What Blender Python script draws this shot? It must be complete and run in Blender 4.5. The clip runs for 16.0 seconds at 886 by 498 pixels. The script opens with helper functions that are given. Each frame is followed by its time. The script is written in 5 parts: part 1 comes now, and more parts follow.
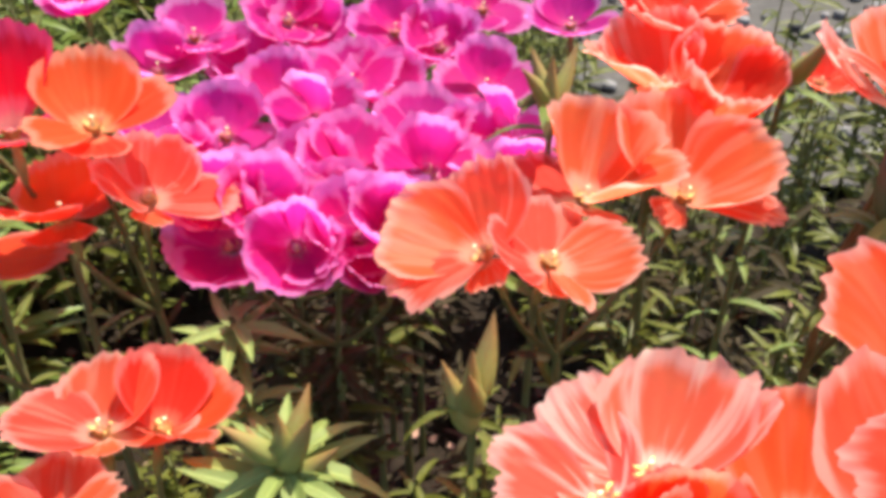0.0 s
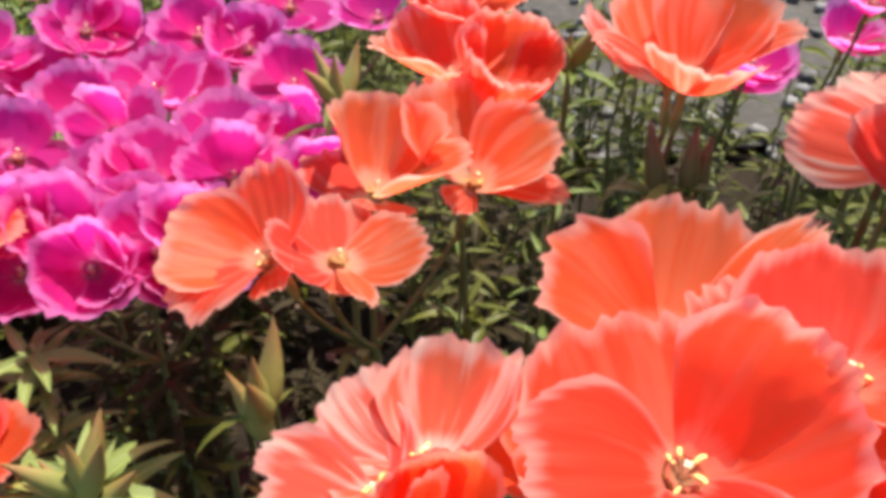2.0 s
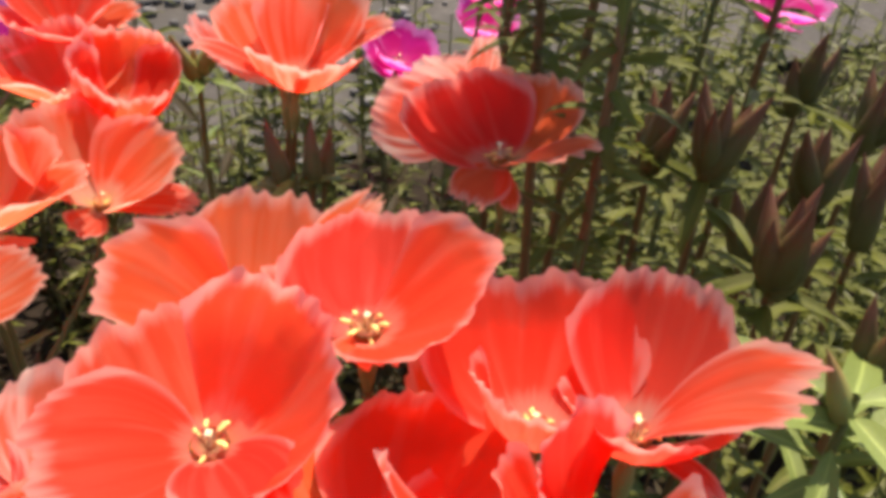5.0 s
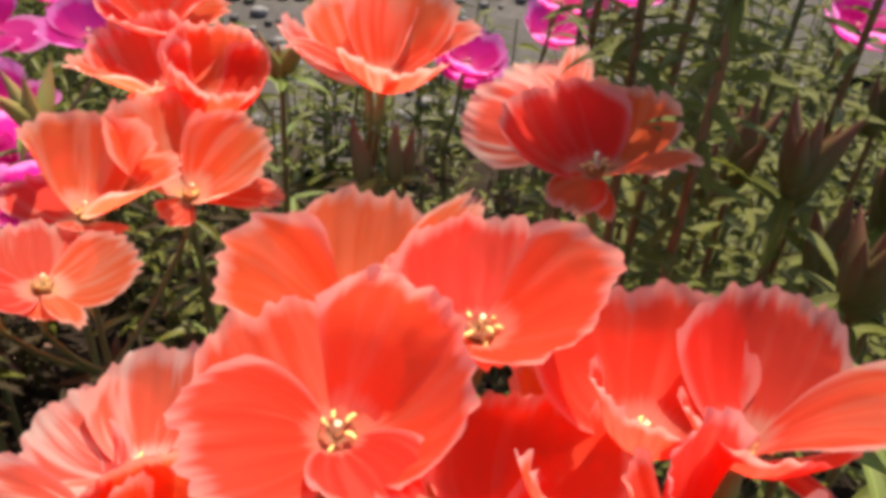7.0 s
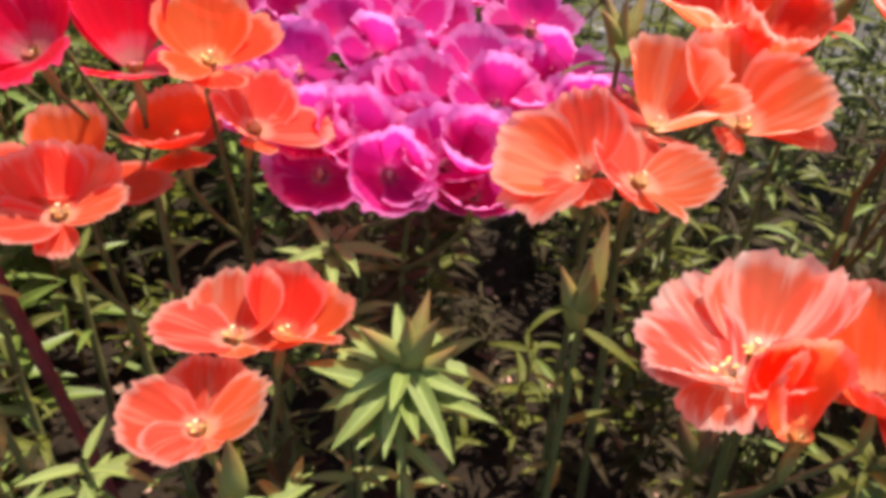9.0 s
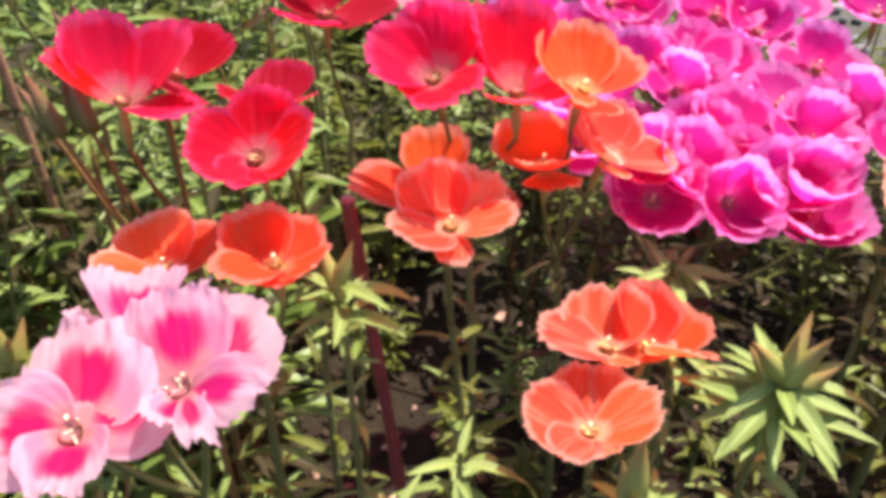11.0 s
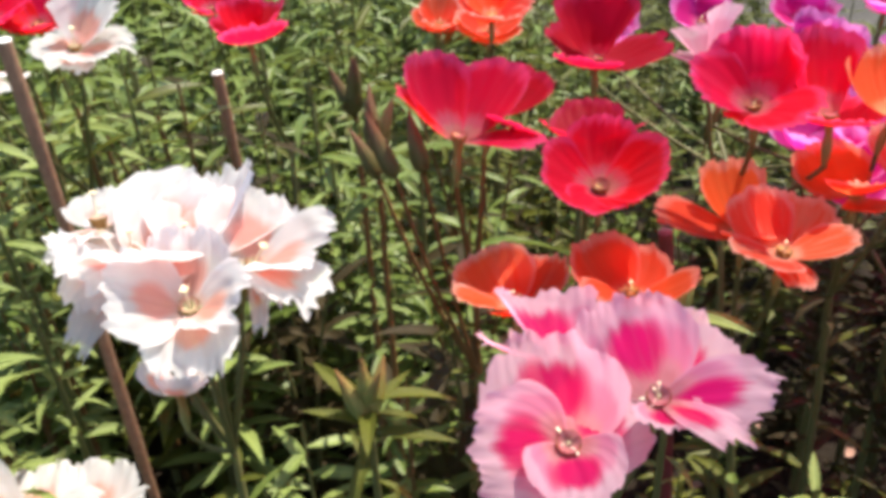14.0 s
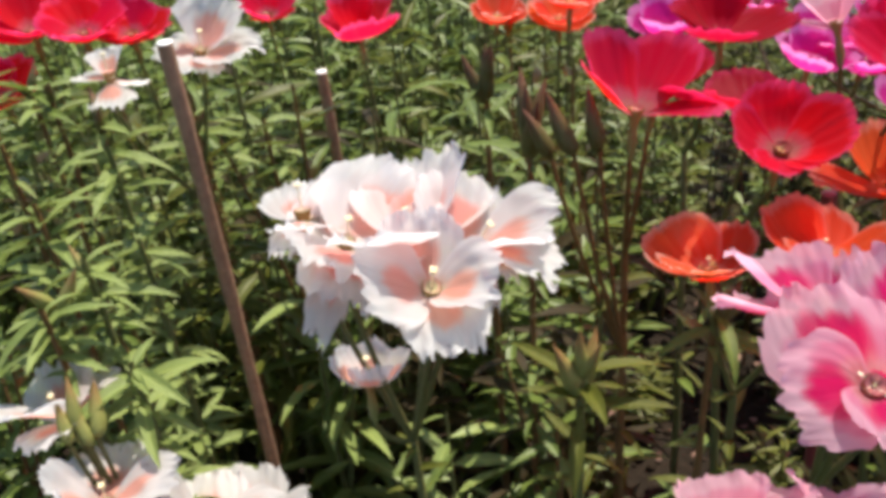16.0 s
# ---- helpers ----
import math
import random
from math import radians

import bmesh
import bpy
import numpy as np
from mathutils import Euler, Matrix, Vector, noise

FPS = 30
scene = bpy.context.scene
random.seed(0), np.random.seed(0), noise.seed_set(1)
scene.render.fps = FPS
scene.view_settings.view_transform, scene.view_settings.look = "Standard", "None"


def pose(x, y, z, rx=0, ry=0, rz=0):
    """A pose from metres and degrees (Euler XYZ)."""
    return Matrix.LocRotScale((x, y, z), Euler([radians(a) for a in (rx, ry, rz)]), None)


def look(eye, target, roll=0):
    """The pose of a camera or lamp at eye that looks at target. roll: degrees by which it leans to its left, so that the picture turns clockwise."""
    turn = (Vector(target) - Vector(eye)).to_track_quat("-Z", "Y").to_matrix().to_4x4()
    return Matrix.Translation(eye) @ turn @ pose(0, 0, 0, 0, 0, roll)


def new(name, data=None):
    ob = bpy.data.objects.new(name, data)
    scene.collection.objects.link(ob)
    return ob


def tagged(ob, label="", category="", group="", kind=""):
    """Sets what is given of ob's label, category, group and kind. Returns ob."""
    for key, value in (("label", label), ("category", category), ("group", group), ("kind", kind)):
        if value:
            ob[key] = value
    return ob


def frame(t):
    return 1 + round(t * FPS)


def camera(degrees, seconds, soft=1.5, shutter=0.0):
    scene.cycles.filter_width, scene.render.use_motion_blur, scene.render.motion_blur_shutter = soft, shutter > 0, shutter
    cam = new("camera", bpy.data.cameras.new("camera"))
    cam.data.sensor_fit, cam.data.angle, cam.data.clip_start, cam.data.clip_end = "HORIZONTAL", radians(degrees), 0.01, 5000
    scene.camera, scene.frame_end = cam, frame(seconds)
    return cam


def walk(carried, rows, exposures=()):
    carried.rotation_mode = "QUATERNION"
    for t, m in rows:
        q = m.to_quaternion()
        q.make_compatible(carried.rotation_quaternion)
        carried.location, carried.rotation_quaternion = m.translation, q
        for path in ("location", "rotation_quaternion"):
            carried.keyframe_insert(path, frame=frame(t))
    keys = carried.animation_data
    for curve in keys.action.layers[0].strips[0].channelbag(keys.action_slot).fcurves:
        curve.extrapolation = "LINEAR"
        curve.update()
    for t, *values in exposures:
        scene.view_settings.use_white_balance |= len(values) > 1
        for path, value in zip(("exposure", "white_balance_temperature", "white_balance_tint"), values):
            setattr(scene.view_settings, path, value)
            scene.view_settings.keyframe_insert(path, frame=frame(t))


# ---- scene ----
cam = camera(54.8, 16.0, soft=4.7)
EXPOSURES = [(0.0, 1.54, 6500, 10), (1.5, 1.28, 6500, 10), (3.0, 1.29, 6800, 12), (4.5, 1.19, 7100, 15), (7.0, 1.13, 7100, 15), (8.0, 0.97, 7100, 15), (8.5, 0.96, 6900, 13), (9.0, 1.28, 6800, 12), (10.0, 1.56, 6650, 11), (12.5, 2.02, 6500, 10), (13.5, 1.48, 6500, 10), (14.5, 1.17, 6500, 10), (15.2, 1.04, 6500, 10), (16.0, 0.97, 6500, 10)]
PATH = [
    (0, (0.035, 0.015, 0.617), (0.035, 0.824, 0.0292), -0.0),
    (0.5, (0.0447, 0.0137, 0.6207), (0.0644, 0.8173, 0.0258), -0.16),
    (1, (0.0527, 0.0144, 0.6231), (0.101, 0.8147, 0.0254), -0.17),
    (1.5, (0.0618, 0.0137, 0.6207), (0.1509, 0.815, 0.029), 0.05),
    (2, (0.0736, 0.0111, 0.6215), (0.2082, 0.8022, 0.0249), 0.23),
    (2.5, (0.0803, 0.008, 0.6252), (0.2615, 0.79, 0.0288), 0.09),
    (3, (0.0901, 0.0034, 0.6251), (0.3294, 0.777, 0.0384), 0.44),
    (3.5, (0.0999, -0.0022, 0.624), (0.3953, 0.7547, 0.0412), 1.08),
    (4, (0.1087, -0.0078, 0.6229), (0.4528, 0.7287, 0.0406), 1.69),
    (4.5, (0.1163, -0.0152, 0.6239), (0.5115, 0.6971, 0.044), 2.79),
    (4.7, (0.1181, -0.0173, 0.6242), (0.5256, 0.6883, 0.0445), 3.13),
    (6.8, (0.104, -0.0132, 0.6291), (0.4988, 0.6998, 0.0496), 4.58),
    (7, (0.0981, -0.0119, 0.6277), (0.4705, 0.7122, 0.0471), 4.2),
    (7.5, (0.0743, -0.0118, 0.6242), (0.3804, 0.7295, 0.027), 4.21),
    (8, (0.0487, -0.013, 0.6158), (0.2586, 0.7407, -0.007), 3.38),
    (8.5, (0.0071, -0.0185, 0.6178), (0.1354, 0.7474, -0.0122), 3.76),
    (9, (-0.0322, -0.0254, 0.6311), (0.0224, 0.7465, -0.0023), 2.11),
    (9.5, (-0.0802, -0.0353, 0.6371), (-0.0598, 0.7442, 0.011), 1.96),
    (10, (-0.1129, -0.039, 0.6435), (-0.1346, 0.7386, 0.0152), 1.29),
    (10.2, (-0.1251, -0.0413, 0.6439), (-0.157, 0.7391, 0.0195), 1.1),
    (12.3, (-0.2389, -0.0651, 0.614), (-0.2893, 0.7621, 0.0542), -0.18),
    (12.5, (-0.2499, -0.0666, 0.6124), (-0.298, 0.7652, 0.0594), -0.38),
    (13, (-0.2774, -0.0719, 0.6142), (-0.3331, 0.7706, 0.0785), -1.47),
    (13.5, (-0.3004, -0.0728, 0.612), (-0.3656, 0.7808, 0.0951), -2.86),
    (14, (-0.3231, -0.0718, 0.6076), (-0.3948, 0.7897, 0.1048), -2.92),
    (14.5, (-0.347, -0.0717, 0.6041), (-0.4223, 0.7907, 0.1036), -3.34),
    (15, (-0.3719, -0.0725, 0.6008), (-0.4509, 0.7911, 0.1028), -3.77),
    (15.5, (-0.4, -0.075, 0.5993), (-0.4738, 0.7864, 0.0968), -4.93),
    (16, (-0.4289, -0.0831, 0.6042), (-0.4609, 0.783, 0.1054), -5.4),
]

walk(cam, [(t, look(eye, target, roll)) for t, eye, target, roll in PATH], EXPOSURES)

# ---------------------------------------------------------------- light
SUN_TO = Vector((0.28, 0.26, 0.92)).normalized()      # direction towards the sun
world = bpy.data.worlds.new("sky")
scene.world = world
world.use_nodes = True
wn, wl = world.node_tree.nodes, world.node_tree.links
sky = wn.new("ShaderNodeTexSky")
sky.sky_type = "NISHITA"
sky.sun_disc = False
sky.sun_elevation = math.asin(SUN_TO.z)
sky.sun_rotation = math.atan2(SUN_TO.x, SUN_TO.y)
wl.new(sky.outputs[0], wn["Background"].inputs[0])
wn["Background"].inputs[1].default_value = 0.12
sun_data = bpy.data.lights.new("sun", "SUN")
sun_data.energy, sun_data.angle, sun_data.color = 4.8, radians(0.6), (1.0, 0.93, 0.80)
sun = new("sun", sun_data)
sun.matrix_world = look(SUN_TO * 20, (0, 0, 0))


# ---------------------------------------------------------------- materials
def material(name):
    m = bpy.data.materials.new(name)
    m.use_nodes = True
    m.node_tree.nodes.clear()
    return m, m.node_tree.nodes, m.node_tree.links


def ramp(n, stops, interp="EASE"):
    r = n.new("ShaderNodeValToRGB")
    r.color_ramp.interpolation = interp
    while len(r.color_ramp.elements) < len(stops):
        r.color_ramp.elements.new(0.5)
    for e, (p, c) in zip(r.color_ramp.elements, stops):
        e.position, e.color = p, (*c, 1)
    return r


def mixed(n, l, a, b, fac, mode="MIX"):
    """Mix two colours; a, b and fac are sockets or values."""
    x = n.new("ShaderNodeMix")
    x.data_type, x.blend_type = "RGBA", mode
    for sock, v in ((x.inputs[0], fac), (x.inputs[6], a), (x.inputs[7], b)):
        if isinstance(v, (int, float)):
            sock.default_value = v
        elif isinstance(v, tuple):
            sock.default_value = (*v, 1)
        else:
            l.new(v, sock)
    return x.outputs[2]


def maths(n, l, op, a, b=0.0):
    x = n.new("ShaderNodeMath")
    x.operation = op
    for sock, v in zip(x.inputs, (a, b)):
        if isinstance(v, (int, float)):
            sock.default_value = v
        else:
            l.new(v, sock)
    return x.outputs[0]


def petal_material(name, throat, pale, main, rim, blotch=None, rim_at=0.86, streak=0.5, thin=0.69, sheer=0.22, throat_at=0.04):
    """A thin petal: colour runs from throat to rim, with fine streaks along it; light shines through."""
    m, n, l = material(name)
    uv = n.new("ShaderNodeUVMap")
    sep = n.new("ShaderNodeSeparateXYZ")
    l.new(uv.outputs[0], sep.inputs[0])
    info = n.new("ShaderNodeObjectInfo")
    # streaks: long along the petal, fine across it
    comb = n.new("ShaderNodeCombineXYZ")
    l.new(maths(n, l, "MULTIPLY", sep.outputs[0], 26.0), comb.inputs[0])
    l.new(maths(n, l, "MULTIPLY", sep.outputs[1], 1.3), comb.inputs[1])
    l.new(maths(n, l, "MULTIPLY", info.outputs["Random"], 40.0), comb.inputs[2])
    fine = n.new("ShaderNodeTexNoise")
    fine.inputs["Scale"].default_value, fine.inputs["Detail"].default_value = 1.0, 4.0
    l.new(comb.outputs[0], fine.inputs["Vector"])
    comb2 = n.new("ShaderNodeCombineXYZ")
    l.new(maths(n, l, "MULTIPLY", sep.outputs[0], 4.5), comb2.inputs[0])
    l.new(maths(n, l, "MULTIPLY", sep.outputs[1], 1.8), comb2.inputs[1])
    l.new(maths(n, l, "MULTIPLY", info.outputs["Random"], 70.0), comb2.inputs[2])
    broad = n.new("ShaderNodeTexNoise")
    broad.inputs["Scale"].default_value, broad.inputs["Detail"].default_value = 1.0, 2.0
    l.new(comb2.outputs[0], broad.inputs["Vector"])
    comb3 = n.new("ShaderNodeCombineXYZ")
    l.new(maths(n, l, "MULTIPLY", sep.outputs[0], 11.0), comb3.inputs[0])
    l.new(maths(n, l, "MULTIPLY", sep.outputs[1], 0.8), comb3.inputs[1])
    l.new(maths(n, l, "MULTIPLY", info.outputs["Random"], 55.0), comb3.inputs[2])
    band = n.new("ShaderNodeTexNoise")
    band.inputs["Scale"].default_value, band.inputs["Detail"].default_value = 1.0, 2.5
    l.new(comb3.outputs[0], band.inputs["Vector"])
    # place along the petal, shifted by the streaks
    wob = maths(n, l, "MULTIPLY", maths(n, l, "SUBTRACT", fine.outputs[0], 0.5), 0.16)
    wob2 = maths(n, l, "MULTIPLY", maths(n, l, "SUBTRACT", broad.outputs[0], 0.5), 0.13)
    v = maths(n, l, "ADD", sep.outputs[1], maths(n, l, "ADD", wob, wob2))
    # distance from the side edges counts as rim too
    side = maths(n, l, "ABSOLUTE", maths(n, l, "SUBTRACT", sep.outputs[0], 0.5))
    side = maths(n, l, "MULTIPLY", maths(n, l, "POWER", maths(n, l, "MULTIPLY", side, 2.0), 6.0), 0.22)
    v = maths(n, l, "ADD", v, maths(n, l, "MULTIPLY", side, sep.outputs[1]))
    r = ramp(n, [(throat_at, throat), (throat_at + 0.10, pale), (throat_at + 0.24, main), (rim_at - 0.07, main), (rim_at + 0.08, rim)])
    l.new(v, r.inputs[0])
    col = r.outputs[0]
    if blotch:
        du = maths(n, l, "POWER", maths(n, l, "MULTIPLY", maths(n, l, "SUBTRACT", sep.outputs[0], 0.5), 3.3), 2.0)
        dv = maths(n, l, "POWER", maths(n, l, "MULTIPLY", maths(n, l, "SUBTRACT", v, blotch[1]), blotch[2]), 2.0)
        k = ramp(n, [(0.22, (1, 1, 1)), (min(blotch[3], 1.0), (0, 0, 0))])
        l.new(maths(n, l, "ADD", du, dv), k.inputs[0])
        col = mixed(n, l, col, blotch[0], k.outputs[0])
    # streaks lighten the petal here and there
    sr = ramp(n, [(0.47, (0, 0, 0)), (0.66, (1, 1, 1))])
    l.new(band.outputs[0], sr.inputs[0])
    col = mixed(n, l, col, pale, maths(n, l, "MULTIPLY", sr.outputs[0], streak * 0.22))
    # the side edges are paler, as the margin is
    edge = ramp(n, [(0.84, (0, 0, 0)), (1.0, (1, 1, 1))])
    l.new(maths(n, l, "ABSOLUTE", maths(n, l, "MULTIPLY", maths(n, l, "SUBTRACT", sep.outputs[0], 0.5), 2.0)), edge.inputs[0])
    col = mixed(n, l, col, rim, maths(n, l, "MULTIPLY", edge.outputs[0], 0.6))
    hs = n.new("ShaderNodeHueSaturation")
    l.new(maths(n, l, "ADD", maths(n, l, "MULTIPLY", info.outputs["Random"], 0.016), 0.492), hs.inputs[0])
    l.new(maths(n, l, "ADD", maths(n, l, "MULTIPLY", info.outputs["Random"], 0.14), 0.9), hs.inputs[2])
    l.new(col, hs.inputs[4])
    col = hs.outputs[0]
    bump = n.new("ShaderNodeBump")
    bump.inputs["Strength"].default_value, bump.inputs["Distance"].default_value = 0.32, 0.0008
    l.new(fine.outputs[0], bump.inputs["Height"])
    face = n.new("ShaderNodeBsdfPrincipled")
    face.inputs["Roughness"].default_value = 0.55
    face.inputs["Specular IOR Level"].default_value = 0.12
    face.inputs["Sheen Weight"].default_value = 0.05
    l.new(col, face.inputs["Base Color"])
    l.new(bump.outputs[0], face.inputs["Normal"])
    thru = n.new("ShaderNodeBsdfTranslucent")
    l.new(col, thru.inputs[0])
    l.new(bump.outputs[0], thru.inputs["Normal"])
    mix = n.new("ShaderNodeMixShader")
    mix.inputs[0].default_value = thin
    l.new(face.outputs[0], mix.inputs[1])
    l.new(thru.outputs[0], mix.inputs[2])
    # some light goes straight through the thin tissue
    clear = n.new("ShaderNodeBsdfTransparent")
    l.new(col, clear.inputs[0])
    mix2 = n.new("ShaderNodeMixShader")
    mix2.inputs[0].default_value = sheer
    l.new(mix.outputs[0], mix2.inputs[1])
    l.new(clear.outputs[0], mix2.inputs[2])
    out = n.new("ShaderNodeOutputMaterial")
    l.new(mix2.outputs[0], out.inputs[0])
    return m


PETALS = {
    "coral": petal_material("coral_petal", (0.78, 0.45, 0.25), (0.94, 0.33, 0.23), (0.97, 0.106, 0.042), (0.95, 0.42, 0.35), streak=1.0, rim_at=0.92),
    "coral_light": petal_material("light_coral_petal", (0.88, 0.55, 0.28), (0.95, 0.47, 0.34), (0.97, 0.136, 0.062), (0.95, 0.42, 0.34), streak=1.8, rim_at=0.90),
    "coral_pale": petal_material("pale_coral_petal", (0.9, 0.75, 0.5), (0.95, 0.70, 0.62), (0.93, 0.17, 0.10), (0.95, 0.46, 0.40), streak=3.6),
    "coral_deep": petal_material("deep_coral_petal", (0.85, 0.5, 0.2), (0.90, 0.22, 0.12), (0.96, 0.088, 0.030), (0.94, 0.26, 0.20)),
    "peach": petal_material("peach_petal", (0.9, 0.60, 0.28), (0.94, 0.38, 0.18), (0.95, 0.102, 0.032), (0.95, 0.34, 0.22)),
    "crimson": petal_material("crimson_petal", (0.62, 0.20, 0.20), (0.74, 0.10, 0.17), (0.84, 0.007, 0.045), (0.90, 0.06, 0.19), rim_at=0.88, throat_at=0.13),
    "crimson_deep": petal_material("deep_crimson_petal", (0.6, 0.2, 0.2), (0.58, 0.02, 0.07), (0.52, 0.004, 0.030), (0.62, 0.02, 0.09)),
    "magenta": petal_material("magenta_petal", (0.80, 0.45, 0.62), (0.82, 0.08, 0.36), (0.75, 0.026, 0.32), (0.86, 0.26, 0.63), rim_at=0.78),
    "pink": petal_material("pink_petal", (0.9, 0.75, 0.65), (0.80, 0.36, 0.44), (0.78, 0.33, 0.45), (0.84, 0.50, 0.60), rim_at=0.7),
    "blotch": petal_material("blotched_pink_petal", (0.72, 0.30, 0.34), (0.80, 0.38, 0.44), (0.82, 0.33, 0.50), (0.87, 0.53, 0.66),
                             blotch=((0.80, 0.014, 0.18), 0.47, 2.7, 1.25), rim_at=0.72, throat_at=0.22),
    "white": petal_material("white_petal", (0.75, 0.72, 0.45), (0.80, 0.60, 0.54), (0.82, 0.75, 0.735), (0.84, 0.815, 0.81),
                            blotch=((0.92, 0.44, 0.36), 0.38, 3.0, 1.5), rim_at=0.75, streak=0.3, thin=0.58),
}


def green_material(name, dark, light, ruddy=None, rough=0.45, thin=0.30, gloss=0.28):
    """Leaf or bud green with blotches, a paler midrib and light shining through."""
    m, n, l = material(name)
    info = n.new("ShaderNodeObjectInfo")
    geo = n.new("ShaderNodeNewGeometry")
    tc = n.new("ShaderNodeTexCoord")
    no = n.new("ShaderNodeTexNoise")
    no.inputs["Scale"].default_value, no.inputs["Detail"].default_value = 160.0, 3.0
    l.new(tc.outputs["Object"], no.inputs["Vector"])
    no2 = n.new("ShaderNodeTexNoise")
    no2.inputs["Scale"].default_value = 30.0
    l.new(tc.outputs["Object"], no2.inputs["Vector"])
    f = maths(n, l, "ADD", maths(n, l, "MULTIPLY", no.outputs[0], 0.4), maths(n, l, "MULTIPLY", geo.outputs["Random Per Island"], 0.35))
    f = maths(n, l, "ADD", f, maths(n, l, "MULTIPLY", info.outputs["Random"], 0.3))
    col = mixed(n, l, dark, light, f)
    uv = n.new("ShaderNodeUVMap")
    sep = n.new("ShaderNodeSeparateXYZ")
    l.new(uv.outputs[0], sep.inputs[0])
    if ruddy:
        k = ramp(n, [(0.35, (0, 0, 0)), (0.95, (1, 1, 1))])
        l.new(maths(n, l, "ADD", sep.outputs[1], maths(n, l, "MULTIPLY", maths(n, l, "SUBTRACT", no2.outputs[0], 0.5), 0.6)), k.inputs[0])
        col = mixed(n, l, col, ruddy, k.outputs[0])
    else:
        mid = maths(n, l, "ABSOLUTE", maths(n, l, "SUBTRACT", sep.outputs[0], 0.5))
        k = ramp(n, [(0.02, (1, 1, 1)), (0.07, (0, 0, 0))])
        l.new(mid, k.inputs[0])
        col = mixed(n, l, col, tuple(min(1, 1.6 * c) for c in light), maths(n, l, "MULTIPLY", k.outputs[0], 0.5))
    bump = n.new("ShaderNodeBump")
    bump.inputs["Strength"].default_value, bump.inputs["Distance"].default_value = 0.3, 0.001
    l.new(no.outputs[0], bump.inputs["Height"])
    face = n.new("ShaderNodeBsdfPrincipled")
    face.inputs["Roughness"].default_value = rough
    face.inputs["Specular IOR Level"].default_value = gloss
    l.new(col, face.inputs["Base Color"])
    l.new(bump.outputs[0], face.inputs["Normal"])
    thru = n.new("ShaderNodeBsdfTranslucent")
    l.new(mixed(n, l, col, (0.36, 0.40, 0.08), 0.3), thru.inputs[0])
    mix = n.new("ShaderNodeMixShader")
    mix.inputs[0].default_value = thin
    l.new(face.outputs[0], mix.inputs[1])
    l.new(thru.outputs[0], mix.inputs[2])
    out = n.new("ShaderNodeOutputMaterial")
    l.new(mix.outputs[0], out.inputs[0])
    return m


LEAF = green_material("leaf_green", (0.038, 0.066, 0.012), (0.160, 0.210, 0.042))
LEAF_PALE = green_material("pale_leaf_green", (0.070, 0.108, 0.022), (0.245, 0.295, 0.085))
# Brown lower leaves; shade under the heads is put into this near-black tone.
LEAF_BROWN_SHADE = green_material("shaded_brown_leaf", (0.016, 0.012, 0.005), (0.044, 0.031, 0.013), gloss=0.12, rough=0.6)
LEAF_RUDDY = green_material("ruddy_leaf", (0.05, 0.014, 0.008), (0.10, 0.03, 0.015), gloss=0.2, rough=0.6)
# Darker copy of the leaf green, with shade put into the colour.
LEAF_DEEP_SHADE = green_material("shaded_deep_leaf_green", (0.038, 0.044, 0.007), (0.116, 0.124, 0.019), gloss=0.18)
STEM = green_material("stem_green", (0.06, 0.075, 0.02), (0.13, 0.12, 0.045), thin=0.0, rough=0.5)
STEM_RED = green_material("ruddy_stem", (0.10, 0.05, 0.02), (0.16, 0.085, 0.03), thin=0.0, rough=0.5)
BUD = green_material("bud_green", (0.13, 0.15, 0.04), (0.27, 0.26, 0.07), ruddy=(0.24, 0.13, 0.045), thin=0.08, rough=0.5)
BUD_RED = green_material("ruddy_bud", (0.06, 0.055, 0.015), (0.11, 0.10, 0.03), ruddy=(0.15, 0.055, 0.030), thin=0.08, rough=0.5)
CALYX = green_material("calyx_green", (0.14, 0.15, 0.04), (0.26, 0.24, 0.08), ruddy=(0.30, 0.16, 0.05), thin=0.1, rough=0.5)


def plain_material(name, dark, light, scale, rough=0.8, bumpy=0.4, distance=0.002, thin=0.0):
    m, n, l = material(name)
    tc = n.new("ShaderNodeTexCoord")
    info = n.new("ShaderNodeObjectInfo")
    geo = n.new("ShaderNodeNewGeometry")
    a = n.new("ShaderNodeTexNoise")
    a.inputs["Scale"].default_value, a.inputs["Detail"].default_value = scale, 6.0
    l.new(tc.outputs["Object"], a.inputs["Vector"])
    b = n.new("ShaderNodeTexNoise")
    b.inputs["Scale"].default_value = scale / 9
    l.new(tc.outputs["Object"], b.inputs["Vector"])
    f = maths(n, l, "ADD", maths(n, l, "MULTIPLY", a.outputs[0], 0.7), maths(n, l, "MULTIPLY", b.outputs[0], 0.5))
    f = maths(n, l, "ADD", f, maths(n, l, "MULTIPLY", maths(n, l, "SUBTRACT", geo.outputs["Random Per Island"], 0.5), 0.7))
    r = ramp(n, [(0.35, dark), (0.95, light)], "LINEAR")
    l.new(f, r.inputs[0])
    bump = n.new("ShaderNodeBump")
    bump.inputs["Strength"].default_value, bump.inputs["Distance"].default_value = bumpy, distance
    l.new(a.outputs[0], bump.inputs["Height"])
    face = n.new("ShaderNodeBsdfPrincipled")
    face.inputs["Roughness"].default_value = rough
    face.inputs["Specular IOR Level"].default_value = 0.15 if rough > 0.85 else 0.4
    l.new(r.outputs[0], face.inputs["Base Color"])
    l.new(bump.outputs[0], face.inputs["Normal"])
    out = n.new("ShaderNodeOutputMaterial")
    l.new(face.outputs[0], out.inputs[0])
    return m


